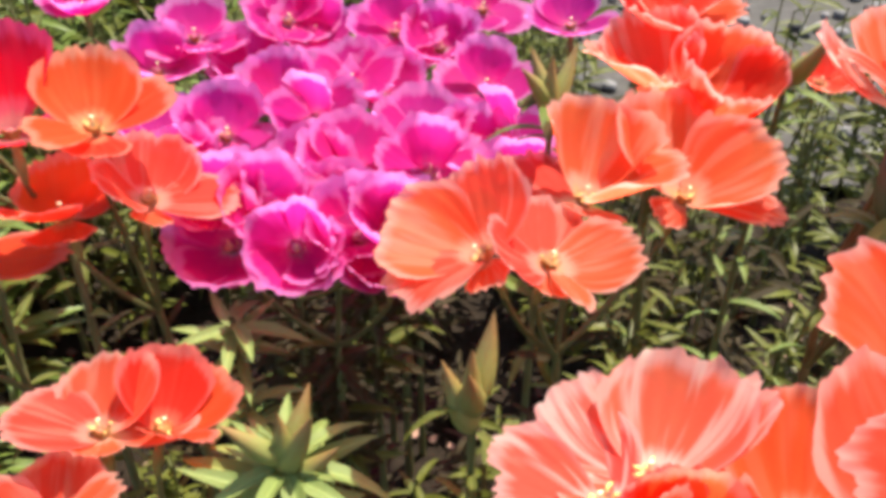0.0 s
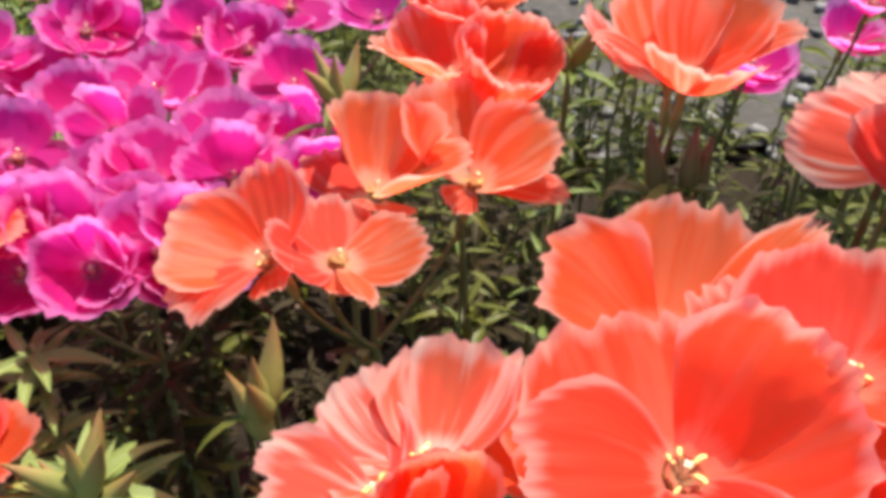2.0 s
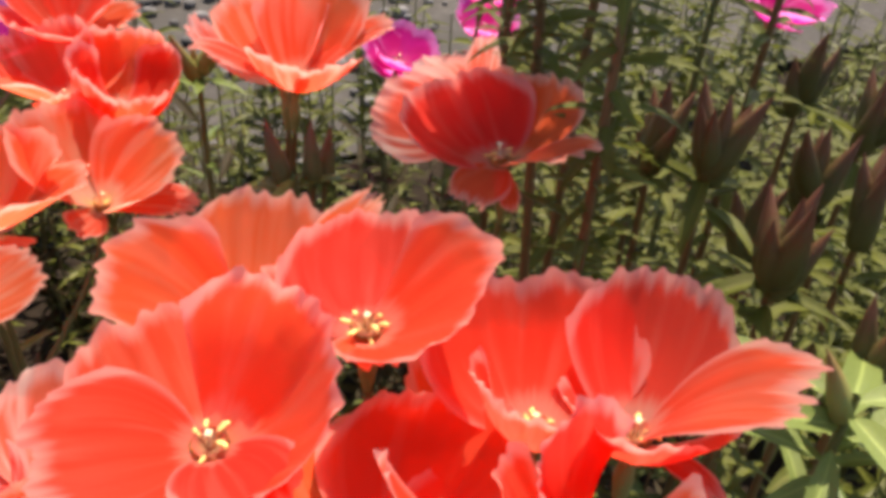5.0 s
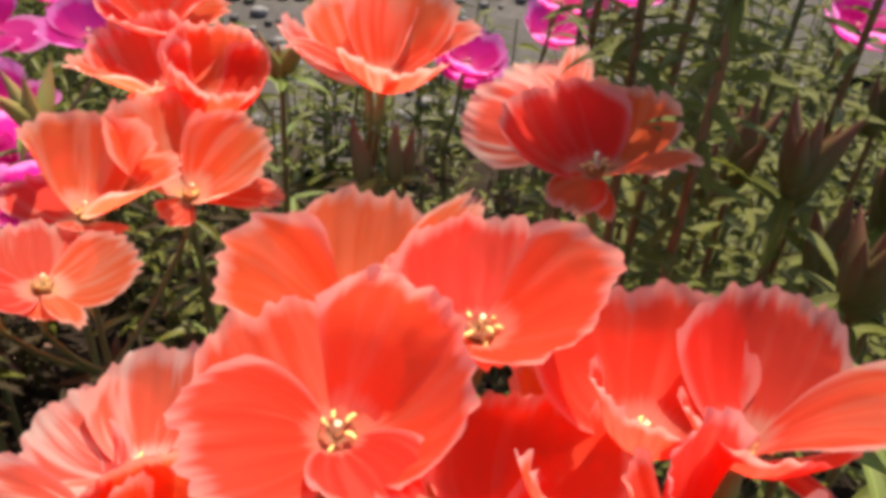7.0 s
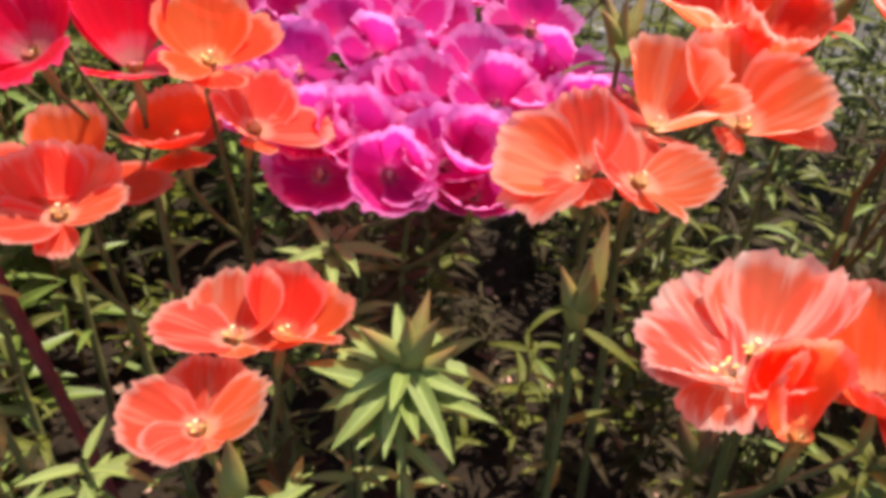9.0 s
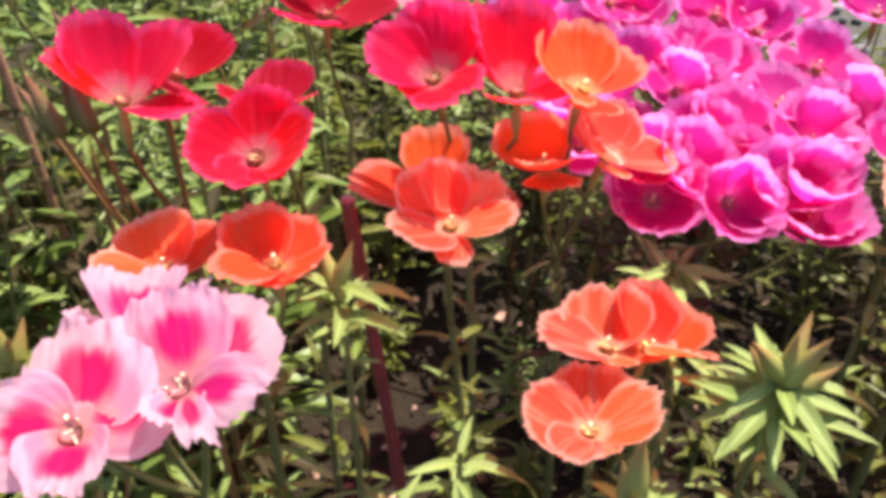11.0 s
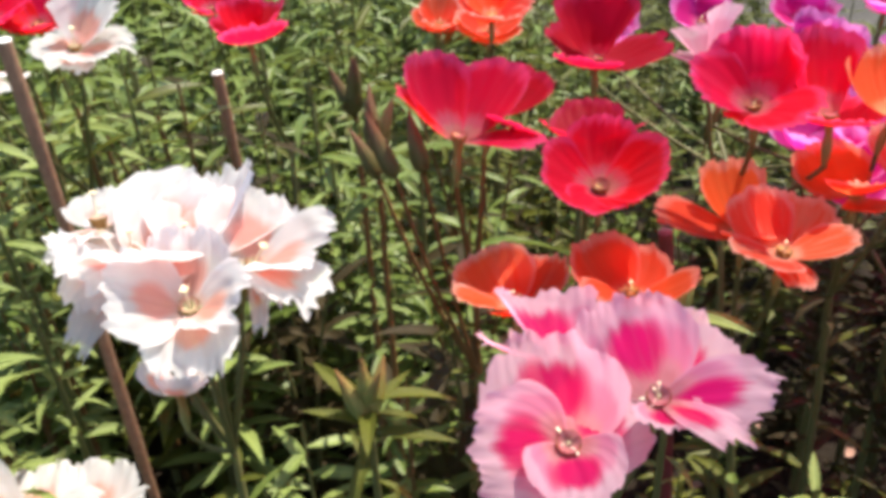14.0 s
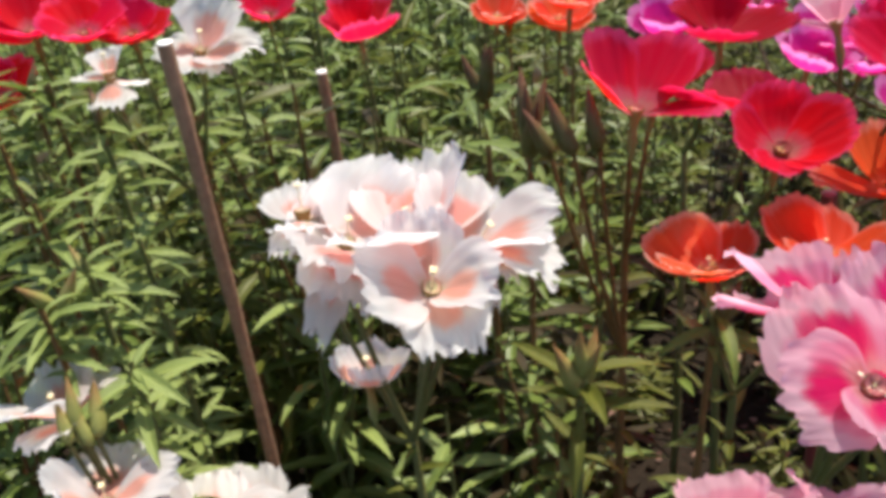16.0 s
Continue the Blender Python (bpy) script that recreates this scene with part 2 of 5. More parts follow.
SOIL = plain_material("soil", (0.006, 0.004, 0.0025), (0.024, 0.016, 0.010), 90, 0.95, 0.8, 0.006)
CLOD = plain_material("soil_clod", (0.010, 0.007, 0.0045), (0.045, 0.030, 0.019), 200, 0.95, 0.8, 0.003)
PAVING = plain_material("grey_paving", (0.05, 0.045, 0.040), (0.14, 0.128, 0.115), 60, 0.9, 0.5, 0.002)
GRAVEL = plain_material("grey_gravel", (0.05, 0.047, 0.044), (0.17, 0.16, 0.155), 150, 0.85, 0.5, 0.002)
LITTER = plain_material("withered_petal", (0.10, 0.052, 0.035), (0.42, 0.24, 0.18), 120, 0.8, 0.5, 0.001)
CANE_RED = plain_material("dark_red_cane", (0.075, 0.012, 0.014), (0.19, 0.032, 0.034), 220, 0.5, 0.5, 0.0008)
CANE = plain_material("brown_cane", (0.16, 0.078, 0.044), (0.33, 0.185, 0.11), 220, 0.55, 0.5, 0.0008)
CANE_TIP = plain_material("pale_cut_end", (0.55, 0.52, 0.48), (0.8, 0.78, 0.74), 200, 0.7)
STAKE_END = plain_material("weathered_cut_wood", (0.22, 0.21, 0.18), (0.55, 0.53, 0.47), 700, 0.85, 0.6, 0.0006)
ANTHER = plain_material("yellow_anther", (0.72, 0.45, 0.07), (0.90, 0.72, 0.30), 900, 0.6)
FILAMENT_PALE = plain_material("cream_filament", (0.80, 0.62, 0.50), (0.90, 0.78, 0.66), 500, 0.5)
FILAMENT = plain_material("pale_filament", (0.80, 0.38, 0.20), (0.88, 0.55, 0.30), 500, 0.5)
ANTHER_PALE = plain_material("cream_anther", (0.75, 0.62, 0.35), (0.92, 0.86, 0.66), 900, 0.6)


# ---------------------------------------------------------------- mesh helpers
class Shape:
    """Collects vertices, faces and their place across and along (uv) for one mesh."""

    def __init__(self):
        self.v, self.f, self.uv = [], [], []

    def grid(self, pts, wrap=False):
        """pts: array (rows, columns, 3)."""
        base = len(self.v)
        rows, cols = pts.shape[:2]
        self.v.extend(map(tuple, pts.reshape(-1, 3)))
        last = max(cols - (0 if wrap else 1), 1)
        self.uv.extend((c / last, r / max(rows - 1, 1)) for r in range(rows) for c in range(cols))
        for r in range(rows - 1):
            for c in range(cols if wrap else cols - 1):
                d = (c + 1) % cols
                self.f.append((base + r * cols + c, base + r * cols + d, base + (r + 1) * cols + d, base + (r + 1) * cols + c))
        return self

    def tube(self, path, radii, sides=7):
        """A tube along path (k points), closed at its ends by tapering."""
        path = np.asarray(path, float)
        tang = np.gradient(path, axis=0)
        tang /= np.linalg.norm(tang, axis=1)[:, None] + 1e-12
        ref = np.array((0.31, 0.93, 0.17))
        a = np.cross(tang, ref)
        a /= np.linalg.norm(a, axis=1)[:, None] + 1e-12
        b = np.cross(tang, a)
        ang = np.arange(sides) * 2 * math.pi / sides
        radii = np.asarray(radii, float)[:, None, None]
        ring = a[:, None] * np.cos(ang)[None, :, None] + b[:, None] * np.sin(ang)[None, :, None]
        return self.grid(path[:, None] + ring * radii, True)

    def mesh(self, name, mat):
        me = bpy.data.meshes.new(name)
        me.from_pydata(self.v, [], self.f)
        layer = me.uv_layers.new(name="UVMap")
        idx = np.empty(len(me.loops), dtype=np.int32)
        me.loops.foreach_get("vertex_index", idx)
        layer.data.foreach_set("uv", np.asarray(self.uv, dtype=np.float32)[idx].ravel())
        me.polygons.foreach_set("use_smooth", np.ones(len(me.polygons), dtype=bool))
        me.materials.append(mat)
        return me


def part(name, data, parent, label="", m=None):
    ob = new(name, data)
    ob.parent = parent
    if m is not None:
        ob.matrix_local = m
    return tagged(ob, label)


def bend(a, b, c, k=9):
    """A smooth bow from a to c, drawn towards b."""
    t = np.linspace(0, 1, k)[:, None]
    a, b, c = (np.asarray(p, float) for p in (a, b, c))
    return (1 - t) ** 2 * a + 2 * t * (1 - t) * b + t * t * c


def unit(v):
    v = np.asarray(v, float)
    return v / (np.linalg.norm(v) + 1e-12)


# ---------------------------------------------------------------- parts of a plant
def petal_mesh(d, axis, width, cup, ruffle, rng, mat, layer=0, across=61, along=23):
    """One sheet of the cup: d runs from the throat to the middle of the margin, width is half the breadth over the length,
    cup above 0 bellies outwards and below 0 arches over; the margin is frilled and toothed."""
    length = np.linalg.norm(d)
    up = d @ axis
    out = d - up * axis
    reach = np.linalg.norm(out)
    out = unit(out)
    side = np.cross(axis, out)
    u = np.linspace(-1, 1, across)
    v = np.linspace(0, 1, along) ** 0.9
    ph = rng.uniform(0, 6.28, 10)
    rag = min(ruffle, 1.5)
    margin = 1 - 0.24 * np.abs(u) ** 3.4 - 0.05 * np.exp(-(u / 0.16) ** 2) * rng.uniform(0, 1)
    margin = margin + 0.016 * rag * np.sin(u * 4.3 + ph[0]) + 0.013 * rag * np.sin(u * 11 + ph[1]) + 0.009 * rag * np.sin(u * 25 + ph[2])
    tooth = rng.normal(0, 0.028 * rag, across + 2)
    margin = margin + 0.25 * tooth[:-2] + 0.5 * tooth[1:-1] + 0.25 * tooth[2:]
    U, V = np.meshgrid(u, v)
    V = V * margin[None, :]
    # profile from throat to margin, in the plane of the axis
    nb, na = up / length, -reach / length                  # outward side of the sheet
    k = 0.36 * cup * length
    mid = (0.5 * reach + k * nb, 0.5 * up + k * na)
    rho = 2 * V * (1 - V) * mid[0] + V * V * reach
    high = 2 * V * (1 - V) * mid[1] + V * V * up
    half = 1.12 * length * width * np.sin(np.minimum(V * 1.75, 1.57)) ** 0.85 * (1 - 0.10 * V ** 3)
    radius = np.maximum(rho, (0.52 if cup > 0.35 else 0.75) * length * V ** 0.7) + 1e-5
    half = np.maximum(half, np.minimum(1.45 * width, 1.0) * radius * np.clip(1.25 - V, 0, 1))
    psi = np.clip(U * half / radius, -1.45, 1.45)
    # folds: slow waves over the whole sheet, quick frills at the margin
    arc = U * width * 1.5
    slow = np.sin(arc * 5.5 + ph[3] + V * 1.5) + 0.6 * np.sin(arc * 10 + ph[4] - V * 2)
    wander = 0.16 * np.sin(arc * 4 + V * 5 + ph[5])
    quick = np.sin((arc + wander) * 19 + ph[6]) + 0.7 * np.sin((arc - wander) * 33 + ph[7] + V * 3) + 0.25 * np.sin(arc * 52 + ph[8] - V * 4)
    crumple = np.sin((arc + wander) * 9 + 5 * V + ph[0]) * np.sin(V * 8 - arc * 4 + ph[9])
    pleat = np.sin(arc * 26 + 1.5 * np.sin(arc * 5 + ph[5]))
    bulge = length * (ruffle * (0.016 * slow * V ** 2.5 + 0.020 * quick * V ** 10) + max(ruffle - 1.2, 0) * 0.036 * crumple * V ** 2
                      + 0.0046 * pleat * np.sin(np.pi * np.minimum(V, 1) ** 1.5 * 0.85))
    bulge = bulge + length * (0.075 + rng.uniform(0, 0.08)) * V ** 4             # the rim flares out
    bulge = bulge + 0.0006 + 0.0030 * layer * V ** 1.5 + 0.0016 * U * V               # each sheet tucks one edge under its neighbour
    bulge = bulge + rng.uniform(-0.06, 0.06) * half * U * V
    wide = (rho - radius) + (radius + bulge * max(nb, 0.35)) * np.cos(psi)
    across_ = (radius + bulge * max(nb, 0.35)) * np.sin(psi)
    pts = wide[..., None] * out + across_[..., None] * side + (high + bulge * na)[..., None] * axis
    return Shape().grid(pts).mesh("petal", mat)


def stamen_shape():
    s = Shape()
    path = bend((0, 0, 0), (0.0006, 0, 0.006), (0.0028, 0, 0.0105), 7)
    s.tube(path, [0.00035] * 7, 5)
    return s


STAMEN = stamen_shape().mesh("stamen", FILAMENT)
STAMEN_PALE = stamen_shape().mesh("stamen", FILAMENT_PALE)


def anther_shape():
    s = Shape()
    t = np.linspace(0, 1, 8)
    path = np.stack([0.0016 + 0.0056 * t + 0.0012 * np.sin(3 * t), 0.0006 * np.sin(4 * t), 0.0084 + 0.0058 * t - 0.0036 * t * t], 1)
    s.tube(path, [0.0001, 0.0008, 0.0010, 0.00105, 0.0010, 0.0009, 0.0007, 0.0001], 7)
    return s


ANTHER_MESH = anther_shape().mesh("anther", ANTHER)
ANTHER_CREAM = anther_shape().mesh("anther", ANTHER_PALE)


def stigma_shape():
    s = Shape()
    s.tube(bend((0, 0, 0), (0.0004, 0.0004, 0.008), (0.0003, 0.0006, 0.015), 6), [0.0005] * 6, 6)
    for k in range(4):
        a = k * math.pi / 2 + 0.4
        tip = (0.0003 + 0.0022 * math.cos(a), 0.0006 + 0.0022 * math.sin(a), 0.0158)
        s.tube(bend((0.0003, 0.0006, 0.0148), (0.0003 + 0.001 * math.cos(a), 0.0006 + 0.001 * math.sin(a), 0.0165), tip, 5), [0.0005, 0.0008, 0.0009, 0.0007, 0.0001], 6)
    return s


STIGMA = stigma_shape().mesh("stigma", ANTHER_PALE)


def leaf_shape(length, width, droop, fold, rng):
    """A narrow lance-shaped leaf along +x, folded at the midrib and bowed down."""
    t = np.linspace(0, 1, 9)
    w = width * 0.5 * np.sin(np.pi * np.clip(t, 0, 1) ** 0.72) ** 0.85 + 0.0006 * (1 - t)
    ang = -droop * t ** 1.3 + rng.uniform(-0.1, 0.1)
    step = length / 8
    x = np.concatenate([[0], np.cumsum(np.cos(ang[1:]) * step)])
    z = np.concatenate([[0], np.cumsum(np.sin(ang[1:]) * step)])
    sway = rng.uniform(-0.12, 0.12) * length * t * t
    pts = np.zeros((9, 5, 3))
    for k, u in enumerate((-1, -0.5, 0, 0.5, 1)):
        wave = 0.07 * w * np.sin(t * 9 + k)
        pts[:, k, 0] = x - np.sin(ang) * abs(u) * w * fold
        pts[:, k, 1] = u * w + sway
        pts[:, k, 2] = z + np.cos(ang) * abs(u) * w * fold + wave
    return pts


lr = np.random.default_rng(5)
LEAF_PTS = [leaf_shape(1.0, lr.uniform(0.15, 0.22), lr.uniform(0.1, 1.2), lr.uniform(0.25, 0.6), lr) for _ in range(10)]
LEAF_MESH = [Shape().grid(p).mesh("leaf", LEAF) for p in LEAF_PTS]
LEAF_MESH_PALE = [Shape().grid(p).mesh("leaf", LEAF_PALE) for p in LEAF_PTS]
LEAF_MESH_BROWN_SHADE = [Shape().grid(p).mesh("leaf", LEAF_BROWN_SHADE) for p in LEAF_PTS]
LEAF_MESH_RUDDY = Shape().grid(LEAF_PTS[3]).mesh("leaf", LEAF_RUDDY)
LEAF_MESH_DEEP_SHADE = [Shape().grid(p).mesh("leaf", LEAF_DEEP_SHADE) for p in LEAF_PTS]


def bud_shape(mat):
    """A spindle-shaped bud with four faint ridges, 1 long, along +z."""
    t = np.linspace(0, 1, 12)
    r = 0.145 * np.sin(np.pi * t ** 0.62) ** 0.8 * (1 - 0.35 * t) + 0.012 * (1 - t)
    r[-1] = 0.004
    ang = np.arange(12) * math.pi / 6
    ridge = 1 + 0.07 * np.cos(4 * ang)
    pts = np.stack([r[:, None] * np.cos(ang) * ridge + 0.05 * np.sin(t * 2)[:, None], r[:, None] * np.sin(ang) * ridge,
                    np.repeat(t[:, None], 12, 1)], 2)
    return Shape().grid(pts, True).mesh("bud", mat)


BUD_MESH, BUD_MESH_RED = bud_shape(BUD), bud_shape(BUD_RED)


def aim(at, direction, size, spin=0.0, up=False):
    """A pose at a point with +x (or +z, when up) along direction."""
    q = Vector(direction).to_track_quat("Z" if up else "X", "Y" if up else "Z")
    return Matrix.Translation(at) @ q.to_matrix().to_4x4() @ Matrix.Rotation(spin, 4, "Z" if up else "X") @ Matrix.Scale(size, 4)


# -- flowers --
F, AXIS = {}, {}
F["front_a"] = ("coral", (0.1383, 0.1106, 0.483), ((-0.0039, 0.0379, 0.0135, 0.72, 0.95), (0.0185, -0.0097, 0.0346, 0.7, 0.9), (-0.028, -0.0043, 0.0217, 0.46, -0.2), (0.0012, -0.0284, 0.0147, 0.4, -0.2)), 0.95, 1.0)
F["front_b"] = ("coral", (0.1819, 0.1276, 0.4862), ((0.0183, 0.0317, 0.0148, 0.74, 0.9), (-0.0069, 0.0387, 0.0036, 0.5, 0.9), (0.0082, -0.0223, 0.0315, 0.58, 0.6), (-0.0025, -0.0181, 0.0098, 0.6, 0.4)), 0.9, 1.0)
F["front_c"] = ("coral", (0.1641, 0.1735, 0.4562), ((0.019, 0.0307, 0.0301, 0.62, 0.8), (-0.0295, -0.0051, 0.0362, 0.66, 0.6), (0.0435, 0.0117, 0.0361, 0.14, 0.2)), 0.8, 1.1)
F["front_d"] = ("coral", (0.1666, 0.0859, 0.4672), ((0.0298, 0.026, 0.0122, 0.72, 0.9), (-0.0316, -0.0069, 0.0257, 0.6, 0.5), (-0.014, -0.0186, 0.016, 0.6, -0.3), (0.0107, 0.04, 0.0009, 0.62, 0.9)), 0.9, 1.0)
F["front_e"] = ("coral", (0.2078, 0.0909, 0.4735), ((0.0139, 0.0269, 0.0282, 0.78, 1.0), (0.0035, 0.0409, 0.0055, 0.5, 1.0), (0.0302, 0.0255, 0.0123, 0.36, 1.0), (-0.0105, -0.0082, 0.027, 0.74, 1.1)), 1.0, 1.1)
F["front_f"] = ("coral", (0.2237, 0.0752, 0.4795), ((0.0209, 0.0208, 0.029, 0.5, 1.0), (0.0077, -0.0214, 0.0411, 0.27, -0.2), (-0.0099, -0.0092, 0.0269, 0.62, 1.1), (-0.0019, -0.0244, 0.014, 0.14, -0.3)), 1.0, 1.0)
F["front_g"] = ("coral", (0.1786, 0.0647, 0.4845), ((0.0212, 0.0281, -0.0131, 0.6, 1.0), (-0.0145, -0.0058, 0.0342, 0.46, 1.0), (-0.0038, -0.0137, 0.0348, 0.4, 1.0)), 1.0, 1.1)
F["front_h"] = ("coral", (0.2011, 0.0613, 0.4712), ((-0.0107, -0.0047, 0.0358, 0.62, 1.0), (-0.0172, -0.0051, 0.0331, 0.4, 1.0), (-0.0077, -0.0113, 0.035, 0.4, 1.0)), 1.0, 0.9)
F["pair_a"] = ("coral_pale", (0.0987, 0.1838, 0.4061), ((-0.0201, 0.0376, 0.0117, 0.55, 0.8), (0.0166, 0.0305, 0.0272, 0.66, 0.8), (-0.02, -0.0178, 0.0218, 0.75, 0.9), (0.0305, 0.0152, 0.031, 0.3, 0.8)), 0.8, 1.0)
F["pair_b"] = ("coral", (0.1467, 0.1769, 0.3866), ((0.0092, 0.032, 0.0348, 0.68, 0.9), (-0.0156, 0.0377, 0.0236, 0.52, 0.9), (0.0189, -0.0201, 0.0345, 0.5, 0.3), (-0.0185, -0.0051, 0.0264, 0.6, 1.0), (-0.0104, -0.0377, 0.0205, 0.12, -0.2)), 0.9, 1.0)
F["pair_c"] = ("coral_deep", (0.0999, 0.1466, 0.4067), ((0.0046, 0.0281, 0.0196, 0.42, 1.5), (-0.0081, 0.0097, 0.0321, 0.42, 1.5), (-0.0009, 0.0078, 0.0337, 0.42, 1.5), (-0.0075, 0.0002, 0.0337, 0.42, 1.5)), 1.5, 0.8)
F["mid_a"] = ("coral_light", (0.1451, 0.3457, 0.4047), ((0.0347, -0.0081, 0.0317, 0.72, 0.3), (0.0347, -0.0232, 0.013, 0.3, -0.1), (0.0017, 0.0279, 0.0456, 0.66, 0.8), (-0.0137, -0.0155, 0.002, 0.5, 0.6)), 0.8, 1.1)
F["mid_b"] = ("coral_light", (0.0983, 0.3396, 0.4073), ((0.0095, 0.0224, 0.0411, 0.92, 0.9), (-0.0137, 0.0437, 0.0097, 0.55, 0.9), (0.0344, -0.0055, 0.0312, 0.55, 0.5), (0.0049, -0.0245, 0.0103, 0.6, 0.6)), 0.9, 1.1)
F["mid_c"] = ("coral_light", (0.0773, 0.2879, 0.4108), ((0.0356, 0.0007, 0.0126, 0.55, 1.0), (0.0046, 0.0343, 0.0142, 0.6, 0.9), (-0.0158, -0.0162, 0.0298, 0.4, 0.9), (0.0108, -0.0342, 0.0108, 0.16, 0.1), (-0.003, -0.0191, 0.0076, 0.5, 0.9)), 0.9, 1.0)
F["mid_d"] = ("coral_light", (0.0512, 0.2838, 0.4171), ((-0.0392, 0.0056, 0.0162, 0.62, 0.4), (-0.0058, 0.0298, 0.0285, 0.6, 0.8), (-0.0331, -0.0231, 0.0099, 0.45, -0.2), (-0.0004, -0.024, 0.0069, 0.4, 0.4)), 0.8, 1.1)
F["mid_e"] = ("coral_light", (0.1458, 0.408, 0.4283), ((-0.0075, 0.0319, 0.0335, 0.62, 0.9), (-0.0354, -0.0003, 0.0306, 0.5, 0.5), (0.0172, 0.0382, 0.0209, 0.5, 0.9), (-0.005, -0.023, 0.0205, 0.5, 1.0)), 0.9, 1.1)
F["mid_f"] = ("coral", (0.1683, 0.3997, 0.4219), ((0.0112, 0.0194, 0.0401, 0.66, 1.3), (-0.0125, -0.0086, 0.0387, 0.56, 1.3), (0.0227, -0.0088, 0.0338, 0.56, 1.3), (-0.0002, -0.0252, 0.0249, 0.7, 1.5)), 1.3, 0.9)
F["mid_g"] = ("coral", (0.1544, 0.4555, 0.4447), ((-0.0155, 0.0123, 0.0348, 0.66, 0.6), (0.0231, 0.007, 0.0359, 0.66, 0.6), (0.0293, -0.0166, 0.0216, 0.59, 0.6), (-0.0244, -0.0217, 0.0231, 0.59, 0.6)), 0.6, 1.0)
F["cup_a"] = ("coral_light", (0.2406, 0.3427, 0.4478), ((-0.0055, 0.0347, 0.0417, 0.5, 0.7), (0.0225, 0.0142, 0.0486, 0.55, 0.7), (-0.0382, -0.0083, 0.038, 0.26, 0.0), (0.0385, -0.0131, 0.0372, 0.3, 0.0), (-0.0155, -0.018, 0.035, 0.36, 1.0), (0.0096, -0.0258, 0.0322, 0.36, 1.0)), 0.7, 1.0)
F["cup_b"] = ("coral_pale", (0.2393, 0.3567, 0.4441), ((-0.033, 0.0242, 0.0318, 0.36, 0.9), (0.0154, 0.0214, 0.0377, 0.66, 0.9)), 0.9, 1.0)
F["shade_a"] = ("coral", (0.2624, 0.196, 0.4792), ((-0.0056, 0.033, 0.0226, 0.74, 0.9), (0.0217, 0.0222, 0.0259, 0.72, 0.9), (-0.0182, -0.0084, 0.0051, 0.5, -0.1), (0.006, -0.031, 0.0252, 0.36, 0.2), (-0.0084, -0.0189, 0.0001, 0.2, -0.2)), 0.9, 1.0)
F["shade_b"] = ("coral_pale", (0.2732, 0.2323, 0.4752), ((-0.0247, 0.0343, 0.0005, 0.52, 0.4), (0.0108, 0.039, 0.0124, 0.5, 0.5), (-0.0087, 0.0404, 0.009, 0.5, 0.4), (0.0211, 0.0289, 0.0225, 0.16, 0.1)), 0.7, 1.2)
F["left_a"] = ("peach", (-0.1218, 0.356, 0.4347), ((-0.0039, 0.0244, 0.032, 0.66, 0.9), (0.0297, 0.0234, 0.0168, 0.36, 0.4), (-0.0059, -0.0322, 0.0237, 0.24, 0.1), (0.0098, -0.026, 0.0049, 0.6, 0.8)), 0.9, 0.9)
F["left_b"] = ("coral_deep", (-0.1395, 0.3427, 0.3969), ((-0.0118, 0.0325, 0.019, 0.64, 1.0), (-0.0043, -0.0269, 0.0286, 0.5, 0.6), (0.0043, -0.0247, 0.013, 0.55, 1.0), (0.0007, 0.0395, 0.0007, 0.4, 1.0)), 1.0, 0.9)
F["left_c"] = ("coral_light", (-0.1055, 0.3575, 0.3957), ((0.0032, 0.028, 0.0249, 0.7, 0.9), (0.0403, 0.0082, 0.0047, 0.4, 0.2), (-0.0043, -0.0189, 0.0322, 0.4, 0.6), (0.0088, -0.0186, 0.0022, 0.5, 0.9)), 0.9, 1.0)
F["left_d"] = ("coral_deep", (-0.1932, 0.3421, 0.3754), ((-0.0085, 0.0237, 0.0344, 0.5, 0.8), (-0.0457, -0.0076, 0.0245, 0.42, 0.4), (0.0356, 0.0226, 0.0029, 0.6, 0.8), (-0.0034, -0.0345, 0.0243, 0.4, 0.8)), 0.8, 0.9)
F["left_e"] = ("coral_light", (-0.1869, 0.2972, 0.3869), ((-0.0154, 0.0197, 0.0287, 0.62, 1.1), (0.0115, 0.0239, 0.0263, 0.6, 1.1), (-0.0187, -0.0213, 0.0218, 0.5, 0.5), (0.0313, -0.0041, 0.0167, 0.42, 0.3), (0.0028, -0.0241, 0.0026, 0.4, 0.0)), 1.1, 0.9)
F["low_a"] = ("coral_light", (-0.1074, 0.2582, 0.3446), ((0.0027, 0.0321, 0.0195, 0.7, 0.9), (-0.0305, 0.0004, 0.0219, 0.62, 0.5), (0.0293, 0.0235, 0.0022, 0.45, 0.9), (0.0036, -0.0187, 0.0121, 0.5, 0.7)), 0.9, 0.9)
F["low_b"] = ("coral_deep", (-0.086, 0.2659, 0.3366), ((0.0001, 0.0285, 0.027, 0.62, 0.8), (0.0249, 0.0221, 0.0175, 0.52, 0.8), (0.0192, -0.0157, 0.0282, 0.4, 0.3)), 0.8, 0.9)
F["low_c"] = ("coral_light", (-0.1179, 0.2154, 0.332), ((0.0009, 0.0304, 0.0188, 0.78, 0.9), (-0.0287, -0.0001, 0.0212, 0.6, 0.6), (0.0236, 0.0027, 0.0267, 0.46, 0.6), (-0.0155, -0.0195, 0.0132, 0.5, 0.0), (0.0051, -0.0157, 0.0124, 0.5, 0.6)), 0.9, 0.9)
